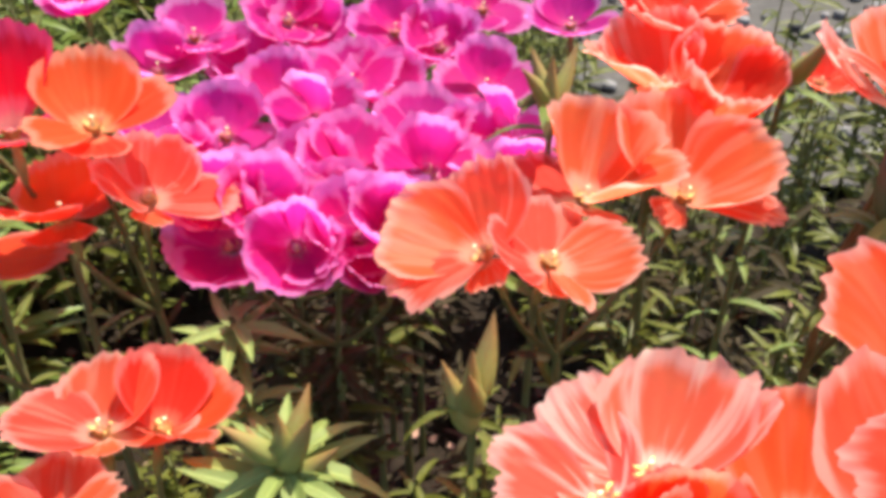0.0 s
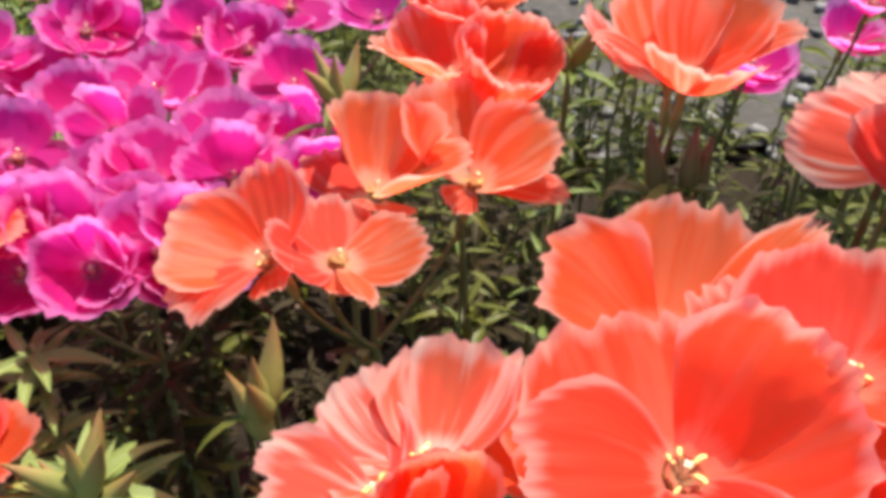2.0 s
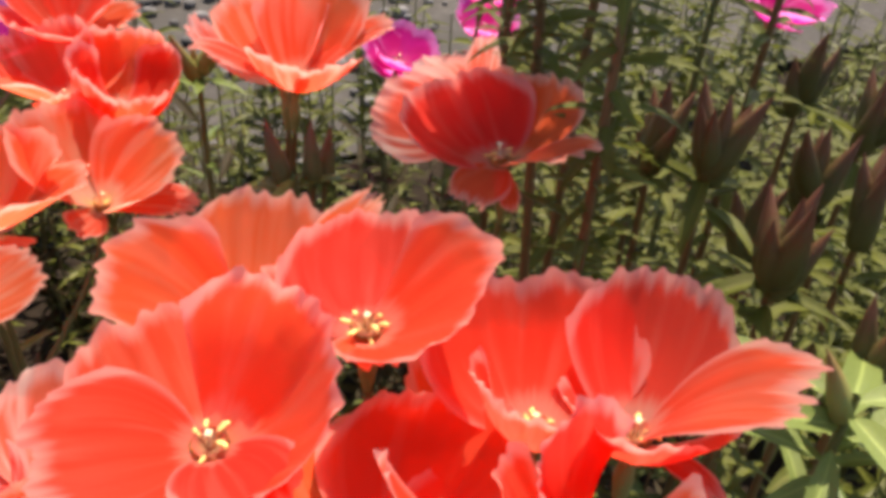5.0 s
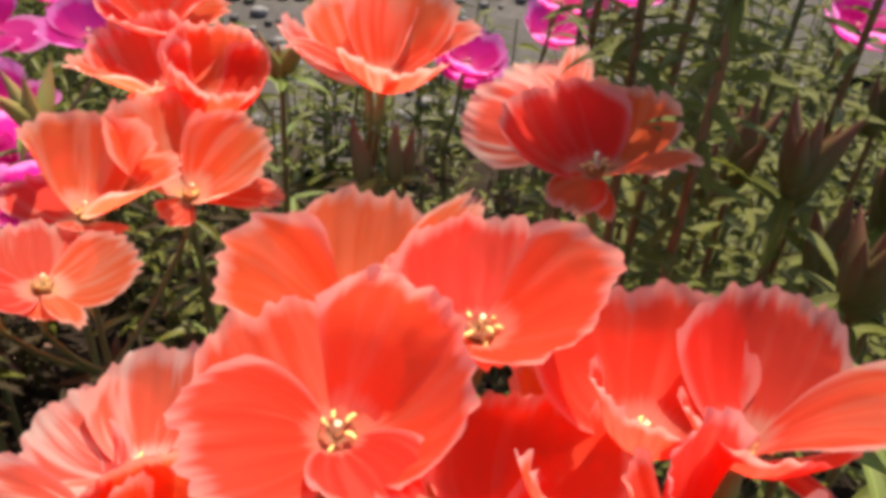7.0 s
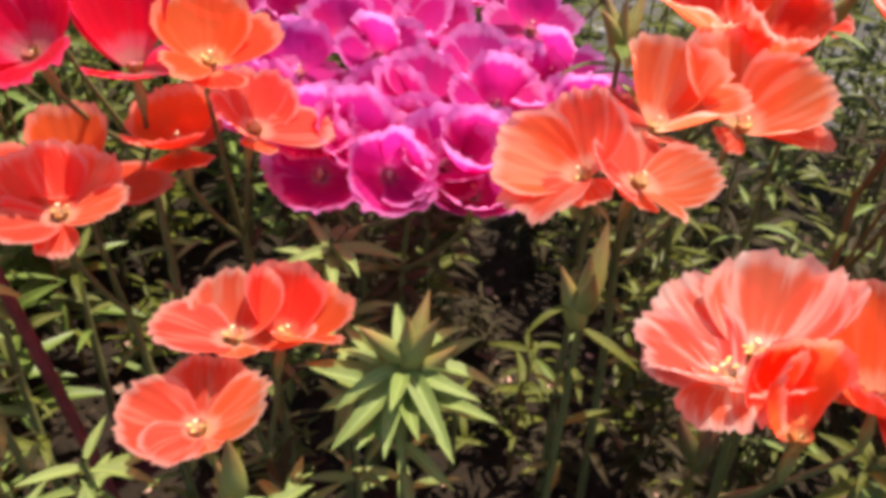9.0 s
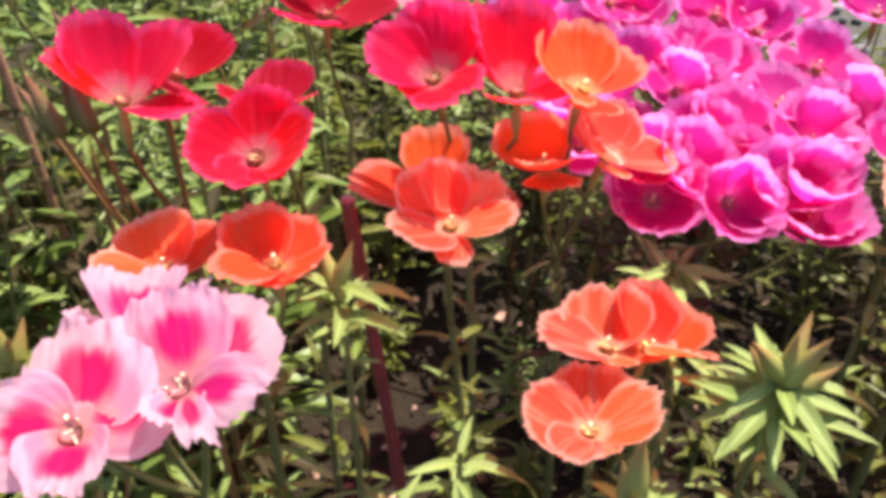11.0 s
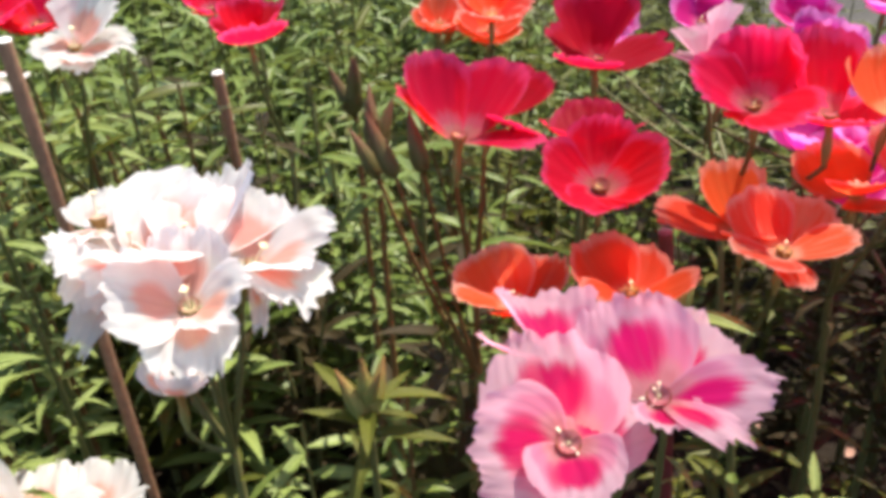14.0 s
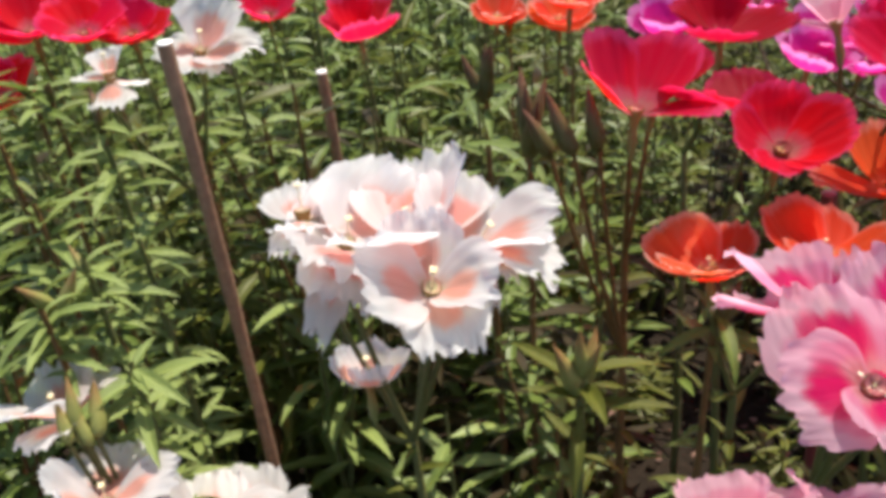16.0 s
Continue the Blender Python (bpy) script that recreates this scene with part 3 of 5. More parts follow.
F["back_a"] = ("coral_deep", (-0.2665, 0.2559, 0.3907), ((-0.0173, 0.0189, 0.0221, 0.6, 1.0), (0.0024, 0.0302, 0.0152, 0.62, 1.0), (-0.0137, -0.0213, 0.0225, 0.42, 0.1), (0.0015, -0.0205, 0.0093, 0.55, 0.4), (0.0226, -0.012, 0.0221, 0.4, 0.8)), 1.0, 0.9)
F["back_b"] = ("coral", (-0.3185, 0.2554, 0.3857), ((-0.0152, 0.0264, 0.0186, 0.62, 1.0), (0.0106, 0.0307, 0.0149, 0.62, 1.0), (-0.0187, -0.0166, 0.0255, 0.45, 0.5), (0.0011, -0.0194, 0.0148, 0.6, 0.9)), 1.0, 0.9)
F["red_a"] = ("crimson", (-0.2782, 0.2905, 0.4276), ((0.0028, 0.0171, 0.0312, 0.58, 1.1), (-0.023, -0.0134, 0.0238, 0.52, 0.8), (0.0209, -0.013, 0.0258, 0.5, 0.8), (-0.0107, -0.0215, 0.0044, 0.5, 0.3), (0.0095, -0.0193, 0.0069, 0.4, 0.5)), 1.1, 0.8)
F["red_b"] = ("crimson_deep", (-0.2794, 0.3369, 0.4337), ((0.0002, 0.0287, 0.0141, 0.66, 0.9), (-0.0185, -0.0167, 0.02, 0.45, 0.9), (0.0133, -0.0183, 0.0226, 0.4, 0.9)), 0.9, 0.8)
F["red_c"] = ("crimson", (-0.3447, 0.3064, 0.446), ((-0.013, 0.0166, 0.0411, 0.46, 0.9), (0.0216, 0.0187, 0.0369, 0.42, 0.9), (0.0355, -0.0142, 0.0157, 0.36, 0.1), (-0.0227, -0.0086, 0.0335, 0.26, 0.5)), 0.9, 0.9)
F["red_d"] = ("crimson_deep", (-0.3265, 0.3307, 0.4495), ((0.0215, 0.0221, 0.0181, 0.5, 0.8), (0.011, 0.028, 0.0192, 0.5, 0.8), (0.0171, -0.0277, 0.0147, 0.4, 0.8)), 0.8, 0.9)
F["red_e"] = ("crimson", (-0.1973, 0.3428, 0.4456), ((-0.0009, 0.0167, 0.0385, 0.66, 1.0), (-0.0283, -0.006, 0.0268, 0.5, 0.5), (0.0078, -0.0338, 0.0188, 0.44, 0.3), (-0.0111, -0.0214, 0.0038, 0.5, 0.6)), 1.0, 1.0)
F["red_f"] = ("crimson", (-0.1556, 0.3507, 0.4344), ((-0.0113, 0.023, 0.0449, 0.6, 0.9), (0.0269, 0.0312, 0.0097, 0.5, 0.9), (-0.0036, -0.0239, 0.0209, 0.5, 0.8), (-0.017, 0.0214, 0.0345, 0.4, 0.9)), 0.9, 1.0)
F["red_g"] = ("crimson_deep", (-0.268, 0.4282, 0.4432), ((-0.0201, 0.0177, 0.0243, 0.66, 0.8), (-0.0004, 0.0105, 0.0424, 0.66, 0.8), (0.0391, 0.001, 0.0209, 0.59, 0.8), (-0.0114, -0.0345, 0.0199, 0.53, 0.8)), 0.8, 1.0)
F["red_h"] = ("crimson", (-0.4915, 0.4836, 0.4449), ((-0.0098, 0.0125, 0.0288, 0.66, 1.0), (0.0115, 0.0176, 0.027, 0.66, 1.0), (0.0117, -0.0226, 0.0266, 0.66, 1.0), (-0.022, 0.0082, 0.0191, 0.66, 1.0)), 1.0, 1.0)
F["red_i"] = ("pink", (-0.2085, 0.4053, 0.4497), ((-0.0136, 0.0194, 0.0023, 0.53, 0.6), (-0.0049, 0.0206, 0.0184, 0.53, 0.6), (0.0094, 0.0159, 0.029, 0.66, 0.6)), 0.6, 1.0)
F["pink_a"] = ("blotch", (-0.3037, 0.1317, 0.4168), ((-0.0065, 0.034, 0.019, 0.72, 0.7), (0.0227, 0.0179, 0.0036, 0.66, 0.3), (-0.0252, -0.0098, 0.0108, 0.72, 0.1), (0.0032, -0.0242, 0.0019, 0.8, 0.0)), 0.6, 1.8)
F["pink_b"] = ("blotch", (-0.2728, 0.1514, 0.4188), ((-0.0103, 0.0253, 0.0258, 0.62, 0.8), (0.0171, 0.0298, 0.0153, 0.66, 0.8), (0.0267, -0.0162, 0.0209, 0.3, -0.1), (0.0153, -0.0309, 0.015, 0.16, 0.0), (0.0005, -0.018, 0.0101, 0.5, 0.6)), 0.8, 1.7)
F["pink_c"] = ("blotch", (-0.3003, 0.1779, 0.415), ((-0.0111, 0.0387, 0.0096, 0.55, 0.9), (0.0079, 0.0406, 0.0012, 0.5, 0.9), (-0.0215, 0.0352, -0.0028, 0.45, 0.9)), 0.9, 1.7)
F["white_a"] = ("white", (-0.4455, 0.1983, 0.4235), ((-0.0038, 0.0181, 0.0286, 0.54, 0.8), (0.0215, -0.0174, 0.0195, 0.5, 0.4), (-0.0176, -0.0166, 0.0236, 0.55, 0.3), (0.0085, -0.0326, -0.0031, 0.6, -0.2)), 0.8, 2.1)
F["white_b"] = ("white", (-0.428, 0.2253, 0.426), ((-0.0005, 0.0309, 0.0246, 0.66, 0.7), (0.0311, -0.0116, 0.0214, 0.55, 0.2), (0.0301, -0.0236, 0.0098, 0.45, -0.1), (0.0155, -0.0235, 0.0018, 0.35, -0.1), (0.0106, -0.0246, -0.0088, 0.14, -0.1)), 0.7, 2.0)
F["white_c"] = ("white", (-0.4812, 0.2316, 0.4276), ((-0.0043, 0.0398, 0.0138, 0.6, 0.7), (0.0288, 0.0256, 0.0289, 0.66, 0.7), (-0.0003, -0.0351, 0.0236, 0.5, 0.3), (-0.0095, -0.0395, -0.0118, 0.2, -0.1), (0.0058, -0.0415, 0.0057, 0.5, 0.1)), 0.7, 2.1)
F["white_d"] = ("white", (-0.5007, 0.2484, 0.4339), ((-0.0076, 0.0302, 0.0072, 0.6, 0.8), (0.0018, -0.026, 0.0185, 0.42, 0.8), (-0.0051, -0.0295, 0.0111, 0.2, -0.1), (0.0061, 0.0305, 0.0072, 0.5, 0.8)), 0.8, 1.8)
F["white_e"] = ("white", (-0.4831, 0.2478, 0.3405), ((-0.0022, 0.0189, 0.0139, 0.6, 1.4), (-0.0118, 0.0027, 0.0201, 0.5, 1.2), (0.0138, 0.0026, 0.0189, 0.5, 1.2), (0.0016, -0.0079, 0.019, 0.6, 1.4)), 1.4, 1.3)
F["white_f"] = ("white", (-0.582, 0.4233, 0.4609), ((0.0163, 0.0111, 0.0313, 0.73, 0.5), (-0.0221, 0.0088, 0.0114, 0.66, 0.5), (0.031, -0.0129, 0.0131, 0.66, 0.5), (0.0043, -0.0256, -0.0008, 0.59, 0.5)), 0.5, 2.2)
F["white_g"] = ("white", (-0.6398, 0.4216, 0.4505), ((-0.001, 0.0124, 0.0174, 0.73, 0.4), (-0.0194, 0.0022, 0.008, 0.66, 0.4), (0.0129, 0.0145, -0.0005, 0.66, 0.4), (0.0043, -0.0245, -0.0076, 0.66, 0.4)), 0.4, 2.2)
F["white_h"] = ("white", (-0.6367, 0.2471, 0.3332), ((-0.0177, 0.0327, 0.0133, 0.5, 0.8), (-0.0006, 0.039, 0.0063, 0.45, 0.8), (-0.0152, -0.0191, 0.031, 0.5, 0.2), (-0.0022, -0.0306, 0.0143, 0.5, 0.2)), 0.8, 1.7)
F["white_i"] = ("white", (-0.6129, 0.2139, 0.3049), ((-0.0132, 0.0407, 0.0066, 0.7, 0.8), (-0.0048, -0.021, 0.0375, 0.5, 0.5), (0.0315, -0.0025, 0.0295, 0.3, 0.1), (0.012, -0.0233, 0.0103, 0.6, 0.5)), 0.8, 1.8)
F["white_j"] = ("white", (-0.5818, 0.2392, 0.2538), ((-0.0152, 0.0441, 0.006, 0.7, 0.9), (-0.0144, -0.0118, 0.0432, 0.5, 0.3), (0.034, -0.0136, 0.0294, 0.5, 0.3), (0.0096, -0.0235, 0.0123, 0.5, 0.6)), 0.9, 1.7)
F["white_k"] = ("white", (-0.5724, 0.274, 0.2183), ((-0.0067, 0.0448, 0.0125, 0.55, 0.9), (0.0321, -0.0071, 0.0336, 0.45, 0.4), (-0.0292, 0.0354, -0.0102, 0.4, 0.9), (0.0094, -0.0253, 0.0083, 0.4, 0.6)), 0.9, 1.2)
F["rose_a"] = ("pink", (-0.3558, 0.0969, 0.3937), ((0.0011, 0.023, 0.0053, 0.79, 0.4), (0.0211, 0.015, 0.01, 0.73, 0.4), (-0.0157, 0.0195, -0.0021, 0.66, 0.4), (-0.0097, -0.0265, 0.019, 0.66, 0.4)), 0.4, 2.2)
F["rose_b"] = ("pink", (-0.329, 0.0925, 0.3949), ((0.0056, 0.0194, 0.0029, 0.79, 0.4), (0.0179, 0.0122, 0.0043, 0.73, 0.4), (-0.0047, 0.0178, -0.0044, 0.66, 0.4)), 0.4, 2.2)
F["magenta_0"] = ("magenta", (-0.0938, 0.464, 0.372), ((0.0019, 0.0145, 0.0329, 0.86, 1.0), (-0.0186, -0.0115, 0.0286, 0.59, 1.0), (0.035, 0.0083, 0.0017, 0.66, 1.0), (0.0058, -0.0259, 0.0036, 0.59, 1.0)), 0.8, 1.3)
F["magenta_1"] = ("magenta", (-0.0582, 0.3799, 0.372), ((0.0093, 0.0018, 0.0347, 0.86, 1.0), (-0.0059, -0.0222, 0.0277, 0.59, 1.0), (0.0299, -0.0136, 0.0147, 0.66, 1.0), (0.0012, -0.0256, 0.0075, 0.59, 1.0)), 0.8, 1.3)
F["magenta_2"] = ("magenta", (-0.0067, 0.3598, 0.372), ((-0.0034, 0.0096, 0.0345, 0.86, 1.0), (-0.0147, -0.0169, 0.0282, 0.59, 1.0), (0.0191, -0.0174, 0.0251, 0.59, 1.0), (0.0128, -0.0234, -0.0006, 0.66, 1.0)), 0.8, 1.3)
F["magenta_3"] = ("magenta", (-0.0364, 0.3527, 0.372), ((0.0154, -0.0178, 0.0272, 0.66, 1.0), (-0.013, -0.0254, 0.0219, 0.66, 1.0), (0.0015, -0.0343, 0.0107, 0.79, 1.0), (0.0182, -0.0281, 0.0132, 0.59, 1.0)), 0.8, 1.3)
F["magenta_4"] = ("magenta", (-0.0153, 0.428, 0.372), ((-0.002, 0.0227, 0.0279, 0.86, 1.0), (-0.0252, -0.0079, 0.0245, 0.66, 1.0), (0.0319, 0.0092, 0.0139, 0.66, 1.0), (0.0079, -0.0235, 0.0099, 0.66, 1.0)), 0.8, 1.3)
F["magenta_5"] = ("magenta", (0.0218, 0.4711, 0.372), ((0.0017, 0.0287, 0.0217, 0.79, 1.0), (-0.0191, -0.0186, 0.0242, 0.59, 1.0), (0.0207, -0.0205, 0.0212, 0.66, 1.0), (-0.0013, -0.0251, 0.0093, 0.53, 1.0)), 0.8, 1.3)
F["magenta_6"] = ("magenta", (0.0631, 0.5292, 0.372), ((-0.0004, 0.0135, 0.0334, 0.79, 1.0), (-0.0302, 0.0079, 0.018, 0.59, 1.0), (0.0309, 0.0043, 0.0179, 0.66, 1.0), (0.003, -0.0263, 0.0035, 0.66, 1.0)), 0.8, 1.3)
F["magenta_7"] = ("magenta", (-0.0246, 0.5378, 0.372), ((-0.0028, 0.026, 0.0248, 0.79, 1.0), (-0.0263, -0.0101, 0.0224, 0.66, 1.0), (0.0248, -0.0119, 0.0232, 0.66, 1.0), (0.0003, -0.0266, 0.0034, 0.66, 1.0)), 0.8, 1.3)
F["magenta_8"] = ("magenta", (-0.0676, 0.5127, 0.372), ((0.0015, 0.0143, 0.033, 0.79, 1.0), (-0.0232, -0.0091, 0.026, 0.66, 1.0), (0.0276, -0.0128, 0.0193, 0.66, 1.0), (0.0046, -0.0251, 0.0079, 0.66, 1.0)), 0.8, 1.3)
F["magenta_9"] = ("magenta", (-0.1379, 0.583, 0.385), ((-0.0026, 0.0222, 0.0282, 0.79, 1.0), (-0.0333, -0.0083, 0.0107, 0.66, 1.0), (0.032, 0.012, 0.0113, 0.66, 1.0), (0.0089, -0.0246, 0.0055, 0.66, 1.0)), 0.8, 1.3)
F["magenta_10"] = ("magenta", (0.0014, 0.5932, 0.385), ((0.0006, 0.0114, 0.0342, 0.79, 1.0), (-0.0301, -0.003, 0.0196, 0.66, 1.0), (0.0316, 0.0063, 0.0161, 0.66, 1.0), (0.0013, -0.0267, 0.0013, 0.66, 1.0)), 0.8, 1.3)
F["magenta_11"] = ("magenta", (0.065, 0.6373, 0.385), ((-0.0029, 0.011, 0.0341, 0.79, 1.0), (-0.0354, 0.0014, 0.0064, 0.66, 1.0), (0.0352, -0.0015, 0.0075, 0.66, 1.0), (0.0014, -0.0267, 0.0001, 0.66, 1.0)), 0.8, 1.3)
F["magenta_12"] = ("magenta", (-0.0776, 0.6146, 0.385), ((0.0059, 0.0119, 0.0335, 0.79, 1.0), (-0.0215, -0.0195, 0.0214, 0.66, 1.0), (0.0336, 0.0081, 0.0099, 0.66, 1.0), (0.0084, -0.0254, 0.0002, 0.66, 1.0)), 0.8, 1.3)
F["magenta_13"] = ("magenta", (0.0275, 0.4219, 0.372), ((0.0037, -0.0008, 0.0358, 0.79, 1.0), (-0.0229, -0.017, 0.0219, 0.59, 1.0), (0.0308, 0.0075, 0.017, 0.66, 1.0), (0.0005, -0.0245, 0.0107, 0.59, 1.0)), 0.8, 1.3)
F["magenta_14"] = ("magenta", (0.0674, 0.4675, 0.372), ((0.0051, -0.0188, 0.0303, 0.66, 1.0), (-0.0305, -0.0147, 0.0121, 0.59, 1.0), (0.0197, -0.0265, 0.0144, 0.66, 1.0)), 0.8, 1.3)
F["magenta_15"] = ("magenta", (-0.0811, 0.3878, 0.372), ((0.0038, -0.0075, 0.035, 0.73, 1.0), (-0.0135, -0.019, 0.0274, 0.66, 1.0), (0.0195, -0.013, 0.0273, 0.66, 1.0), (0.0001, -0.0252, 0.0088, 0.66, 1.0)), 0.8, 1.3)
F["magenta_16"] = ("magenta", (-0.1247, 0.4538, 0.372), ((-0.0027, 0.0273, 0.0233, 0.79, 1.0), (-0.0105, -0.0208, 0.0274, 0.66, 1.0), (0.0252, -0.0119, 0.0228, 0.66, 1.0)), 0.8, 1.3)
F["magenta_17"] = ("magenta", (-0.0427, 0.4856, 0.372), ((0.0047, -0.0169, 0.0314, 0.79, 1.0), (-0.0175, -0.025, 0.0191, 0.66, 1.0), (0.0259, -0.0129, 0.0214, 0.66, 1.0)), 0.8, 1.3)
F["magenta_18"] = ("magenta", (-0.1587, 0.5556, 0.372), ((0.0028, 0.0137, 0.0332, 0.79, 1.0), (-0.0142, -0.0197, 0.0266, 0.66, 1.0), (0.0301, -0.003, 0.0196, 0.66, 1.0)), 0.8, 1.3)
F["magenta_19"] = ("magenta", (0.1265, 0.6038, 0.385), ((-0.0002, 0.0199, 0.03, 0.79, 1.0), (-0.0291, -0.0051, 0.0206, 0.66, 1.0), (0.0171, -0.0224, 0.0224, 0.66, 1.0)), 0.8, 1.3)
F["magenta_20"] = ("magenta", (0.0798, 0.4101, 0.372), ((-0.0028, -0.0116, 0.034, 0.66, 1.0), (-0.0221, -0.0145, 0.0244, 0.66, 1.0), (0.0131, -0.0194, 0.0273, 0.66, 1.0)), 0.8, 1.3)
F["magenta_21"] = ("magenta", (0.0086, 0.3622, 0.372), ((0.0045, -0.0035, 0.0355, 0.66, 1.0), (-0.0068, -0.0205, 0.0288, 0.66, 1.0), (0.0137, -0.0159, 0.0293, 0.66, 1.0)), 0.8, 1.3)
F["far_a"] = ("crimson", (-0.7327, 0.535, 0.4539), ((-0.0259, -0.0171, 0.0182, 0.76, 0.7), (0.0116, -0.0293, 0.0173, 0.76, 0.7), (0.0286, 0.0019, 0.0218, 0.76, 0.7), (-0.0025, 0.0136, 0.0332, 0.76, 0.7)), 0.7, 1.3)
F["far_b"] = ("crimson", (-0.6875, 0.5137, 0.4541), ((-0.0124, -0.0299, 0.0156, 0.76, 0.7), (0.0234, -0.0219, 0.0163, 0.76, 0.7), (0.0195, 0.0096, 0.0287, 0.76, 0.7), (-0.018, 0.0111, 0.0291, 0.76, 0.7)), 0.7, 1.3)
F["far_c"] = ("crimson", (-0.6614, 0.5332, 0.4463), ((-0.0237, -0.0119, 0.018, 0.76, 0.7), (0.0019, -0.0288, 0.0139, 0.76, 0.7), (0.0256, -0.0076, 0.0177, 0.76, 0.7), (-0.0005, 0.0145, 0.0285, 0.76, 0.7)), 0.7, 1.3)
F["far_d"] = ("crimson", (-0.6117, 0.7703, 0.3937), ((-0.0218, -0.016, 0.0206, 0.76, 0.7), (0.013, -0.0287, 0.0128, 0.76, 0.7), (0.0213, 0.0068, 0.0256, 0.76, 0.7), (-0.0128, 0.012, 0.0291, 0.76, 0.7)), 0.7, 1.3)
F["far_e"] = ("coral", (-0.3851, 0.7666, 0.3727), ((-0.0235, -0.0147, 0.016, 0.76, 0.7), (0.0068, -0.0273, 0.0152, 0.76, 0.7), (0.0265, -0.0037, 0.0176, 0.76, 0.7), (-0.0002, 0.0128, 0.0293, 0.76, 0.7)), 0.7, 1.3)
F["far_f"] = ("coral", (-0.336, 0.6648, 0.3933), ((-0.0163, -0.0224, 0.0197, 0.76, 0.7), (0.0153, -0.0285, 0.0105, 0.76, 0.7), (0.0198, 0.0043, 0.0273, 0.76, 0.7), (-0.0185, 0.0113, 0.0262, 0.76, 0.7)), 0.7, 1.3)
F["far_g"] = ("crimson", (-0.7587, 0.5116, 0.4151), ((-0.0163, -0.0224, 0.0197, 0.76, 0.7), (0.0153, -0.0285, 0.0105, 0.76, 0.7), (0.0198, 0.0043, 0.0273, 0.76, 0.7), (-0.0185, 0.0113, 0.0262, 0.76, 0.7)), 0.7, 1.3)
F["far_i"] = ("magenta", (0.5636, 0.3488, 0.4385), ((-0.0259, -0.0171, 0.0182, 0.76, 1.0), (0.0116, -0.0293, 0.0173, 0.76, 1.0), (0.0286, 0.0019, 0.0218, 0.76, 1.0), (-0.0025, 0.0136, 0.0332, 0.76, 1.0)), 0.7, 1.3)
F["far_j"] = ("magenta", (0.4057, 0.5696, 0.3437), ((-0.0141, -0.0275, 0.0184, 0.76, 1.0), (0.0202, -0.0268, 0.0129, 0.76, 1.0), (0.0209, 0.0055, 0.0288, 0.76, 1.0), (-0.0189, 0.0123, 0.028, 0.76, 1.0)), 0.7, 1.3)
F["far_k"] = ("magenta", (0.4394, 0.4985, 0.4172), ((-0.0266, -0.0134, 0.0202, 0.76, 1.0), (0.0021, -0.0323, 0.0157, 0.76, 1.0), (0.0288, -0.0086, 0.0199, 0.76, 1.0), (-0.0005, 0.0163, 0.0321, 0.76, 1.0)), 0.7, 1.3)
F["far_l"] = ("magenta", (0.481, 0.4819, 0.4252), ((-0.0231, -0.0169, 0.0218, 0.76, 1.0), (0.0137, -0.0304, 0.0136, 0.76, 1.0), (0.0225, 0.0072, 0.0272, 0.76, 1.0), (-0.0135, 0.0127, 0.0309, 0.76, 1.0)), 0.7, 1.3)
F["far_m"] = ("magenta", (0.43, 0.6186, 0.3108), ((-0.0204, -0.0197, 0.0221, 0.76, 1.0), (0.014, -0.0311, 0.0115, 0.76, 1.0), (0.0212, 0.0057, 0.0285, 0.76, 1.0), (-0.018, 0.0119, 0.0288, 0.76, 1.0)), 0.7, 1.3)
F["far_n"] = ("magenta", (0.5053, 0.6036, 0.3438), ((-0.0264, -0.0165, 0.018, 0.76, 1.0), (0.0076, -0.0307, 0.0172, 0.76, 1.0), (0.0298, -0.0042, 0.0198, 0.76, 1.0), (-0.0002, 0.0144, 0.033, 0.76, 1.0)), 0.7, 1.3)
F["far_o"] = ("coral", (0.3653, 0.7066, 0.2929), ((-0.0208, -0.0137, 0.0167, 0.76, 0.7), (0.0113, -0.0244, 0.0133, 0.76, 0.7), (0.0212, 0.0052, 0.0206, 0.76, 0.7), (-0.0062, 0.0111, 0.0272, 0.76, 0.7)), 0.7, 1.3)
F["far_q"] = ("coral", (-0.3315, 0.6279, 0.4178), ((-0.0236, -0.0155, 0.0189, 0.76, 0.7), (0.0128, -0.0277, 0.0151, 0.76, 0.7), (0.024, 0.0059, 0.0233, 0.76, 0.7), (-0.0071, 0.0126, 0.0308, 0.76, 0.7)), 0.7, 1.3)
F["magenta_22"] = ("magenta", (-0.2447, 0.6641, 0.375), ((0.0255, -0.0123, 0.0222, 0.79, 1.0), (0.0091, 0.0124, 0.0325, 0.79, 1.0), (-0.0235, 0.0044, 0.027, 0.79, 1.0), (-0.0058, -0.0279, 0.0219, 0.79, 1.0)), 0.8, 1.4)
F["magenta_23"] = ("magenta", (-0.1364, 0.7442, 0.375), ((0.0195, -0.0045, 0.0299, 0.79, 1.0), (-0.0082, 0.0097, 0.0337, 0.79, 1.0), (-0.0225, -0.0184, 0.0213, 0.79, 1.0), (0.0105, -0.0326, 0.0111, 0.79, 1.0)), 0.8, 1.4)
F["magenta_24"] = ("magenta", (-0.0444, 0.7442, 0.375), ((0.0072, 0.0022, 0.0352, 0.79, 1.0), (-0.0232, 0.001, 0.0275, 0.79, 1.0), (-0.0131, -0.0297, 0.0156, 0.79, 1.0), (0.023, -0.022, 0.0168, 0.79, 1.0)), 0.8, 1.4)
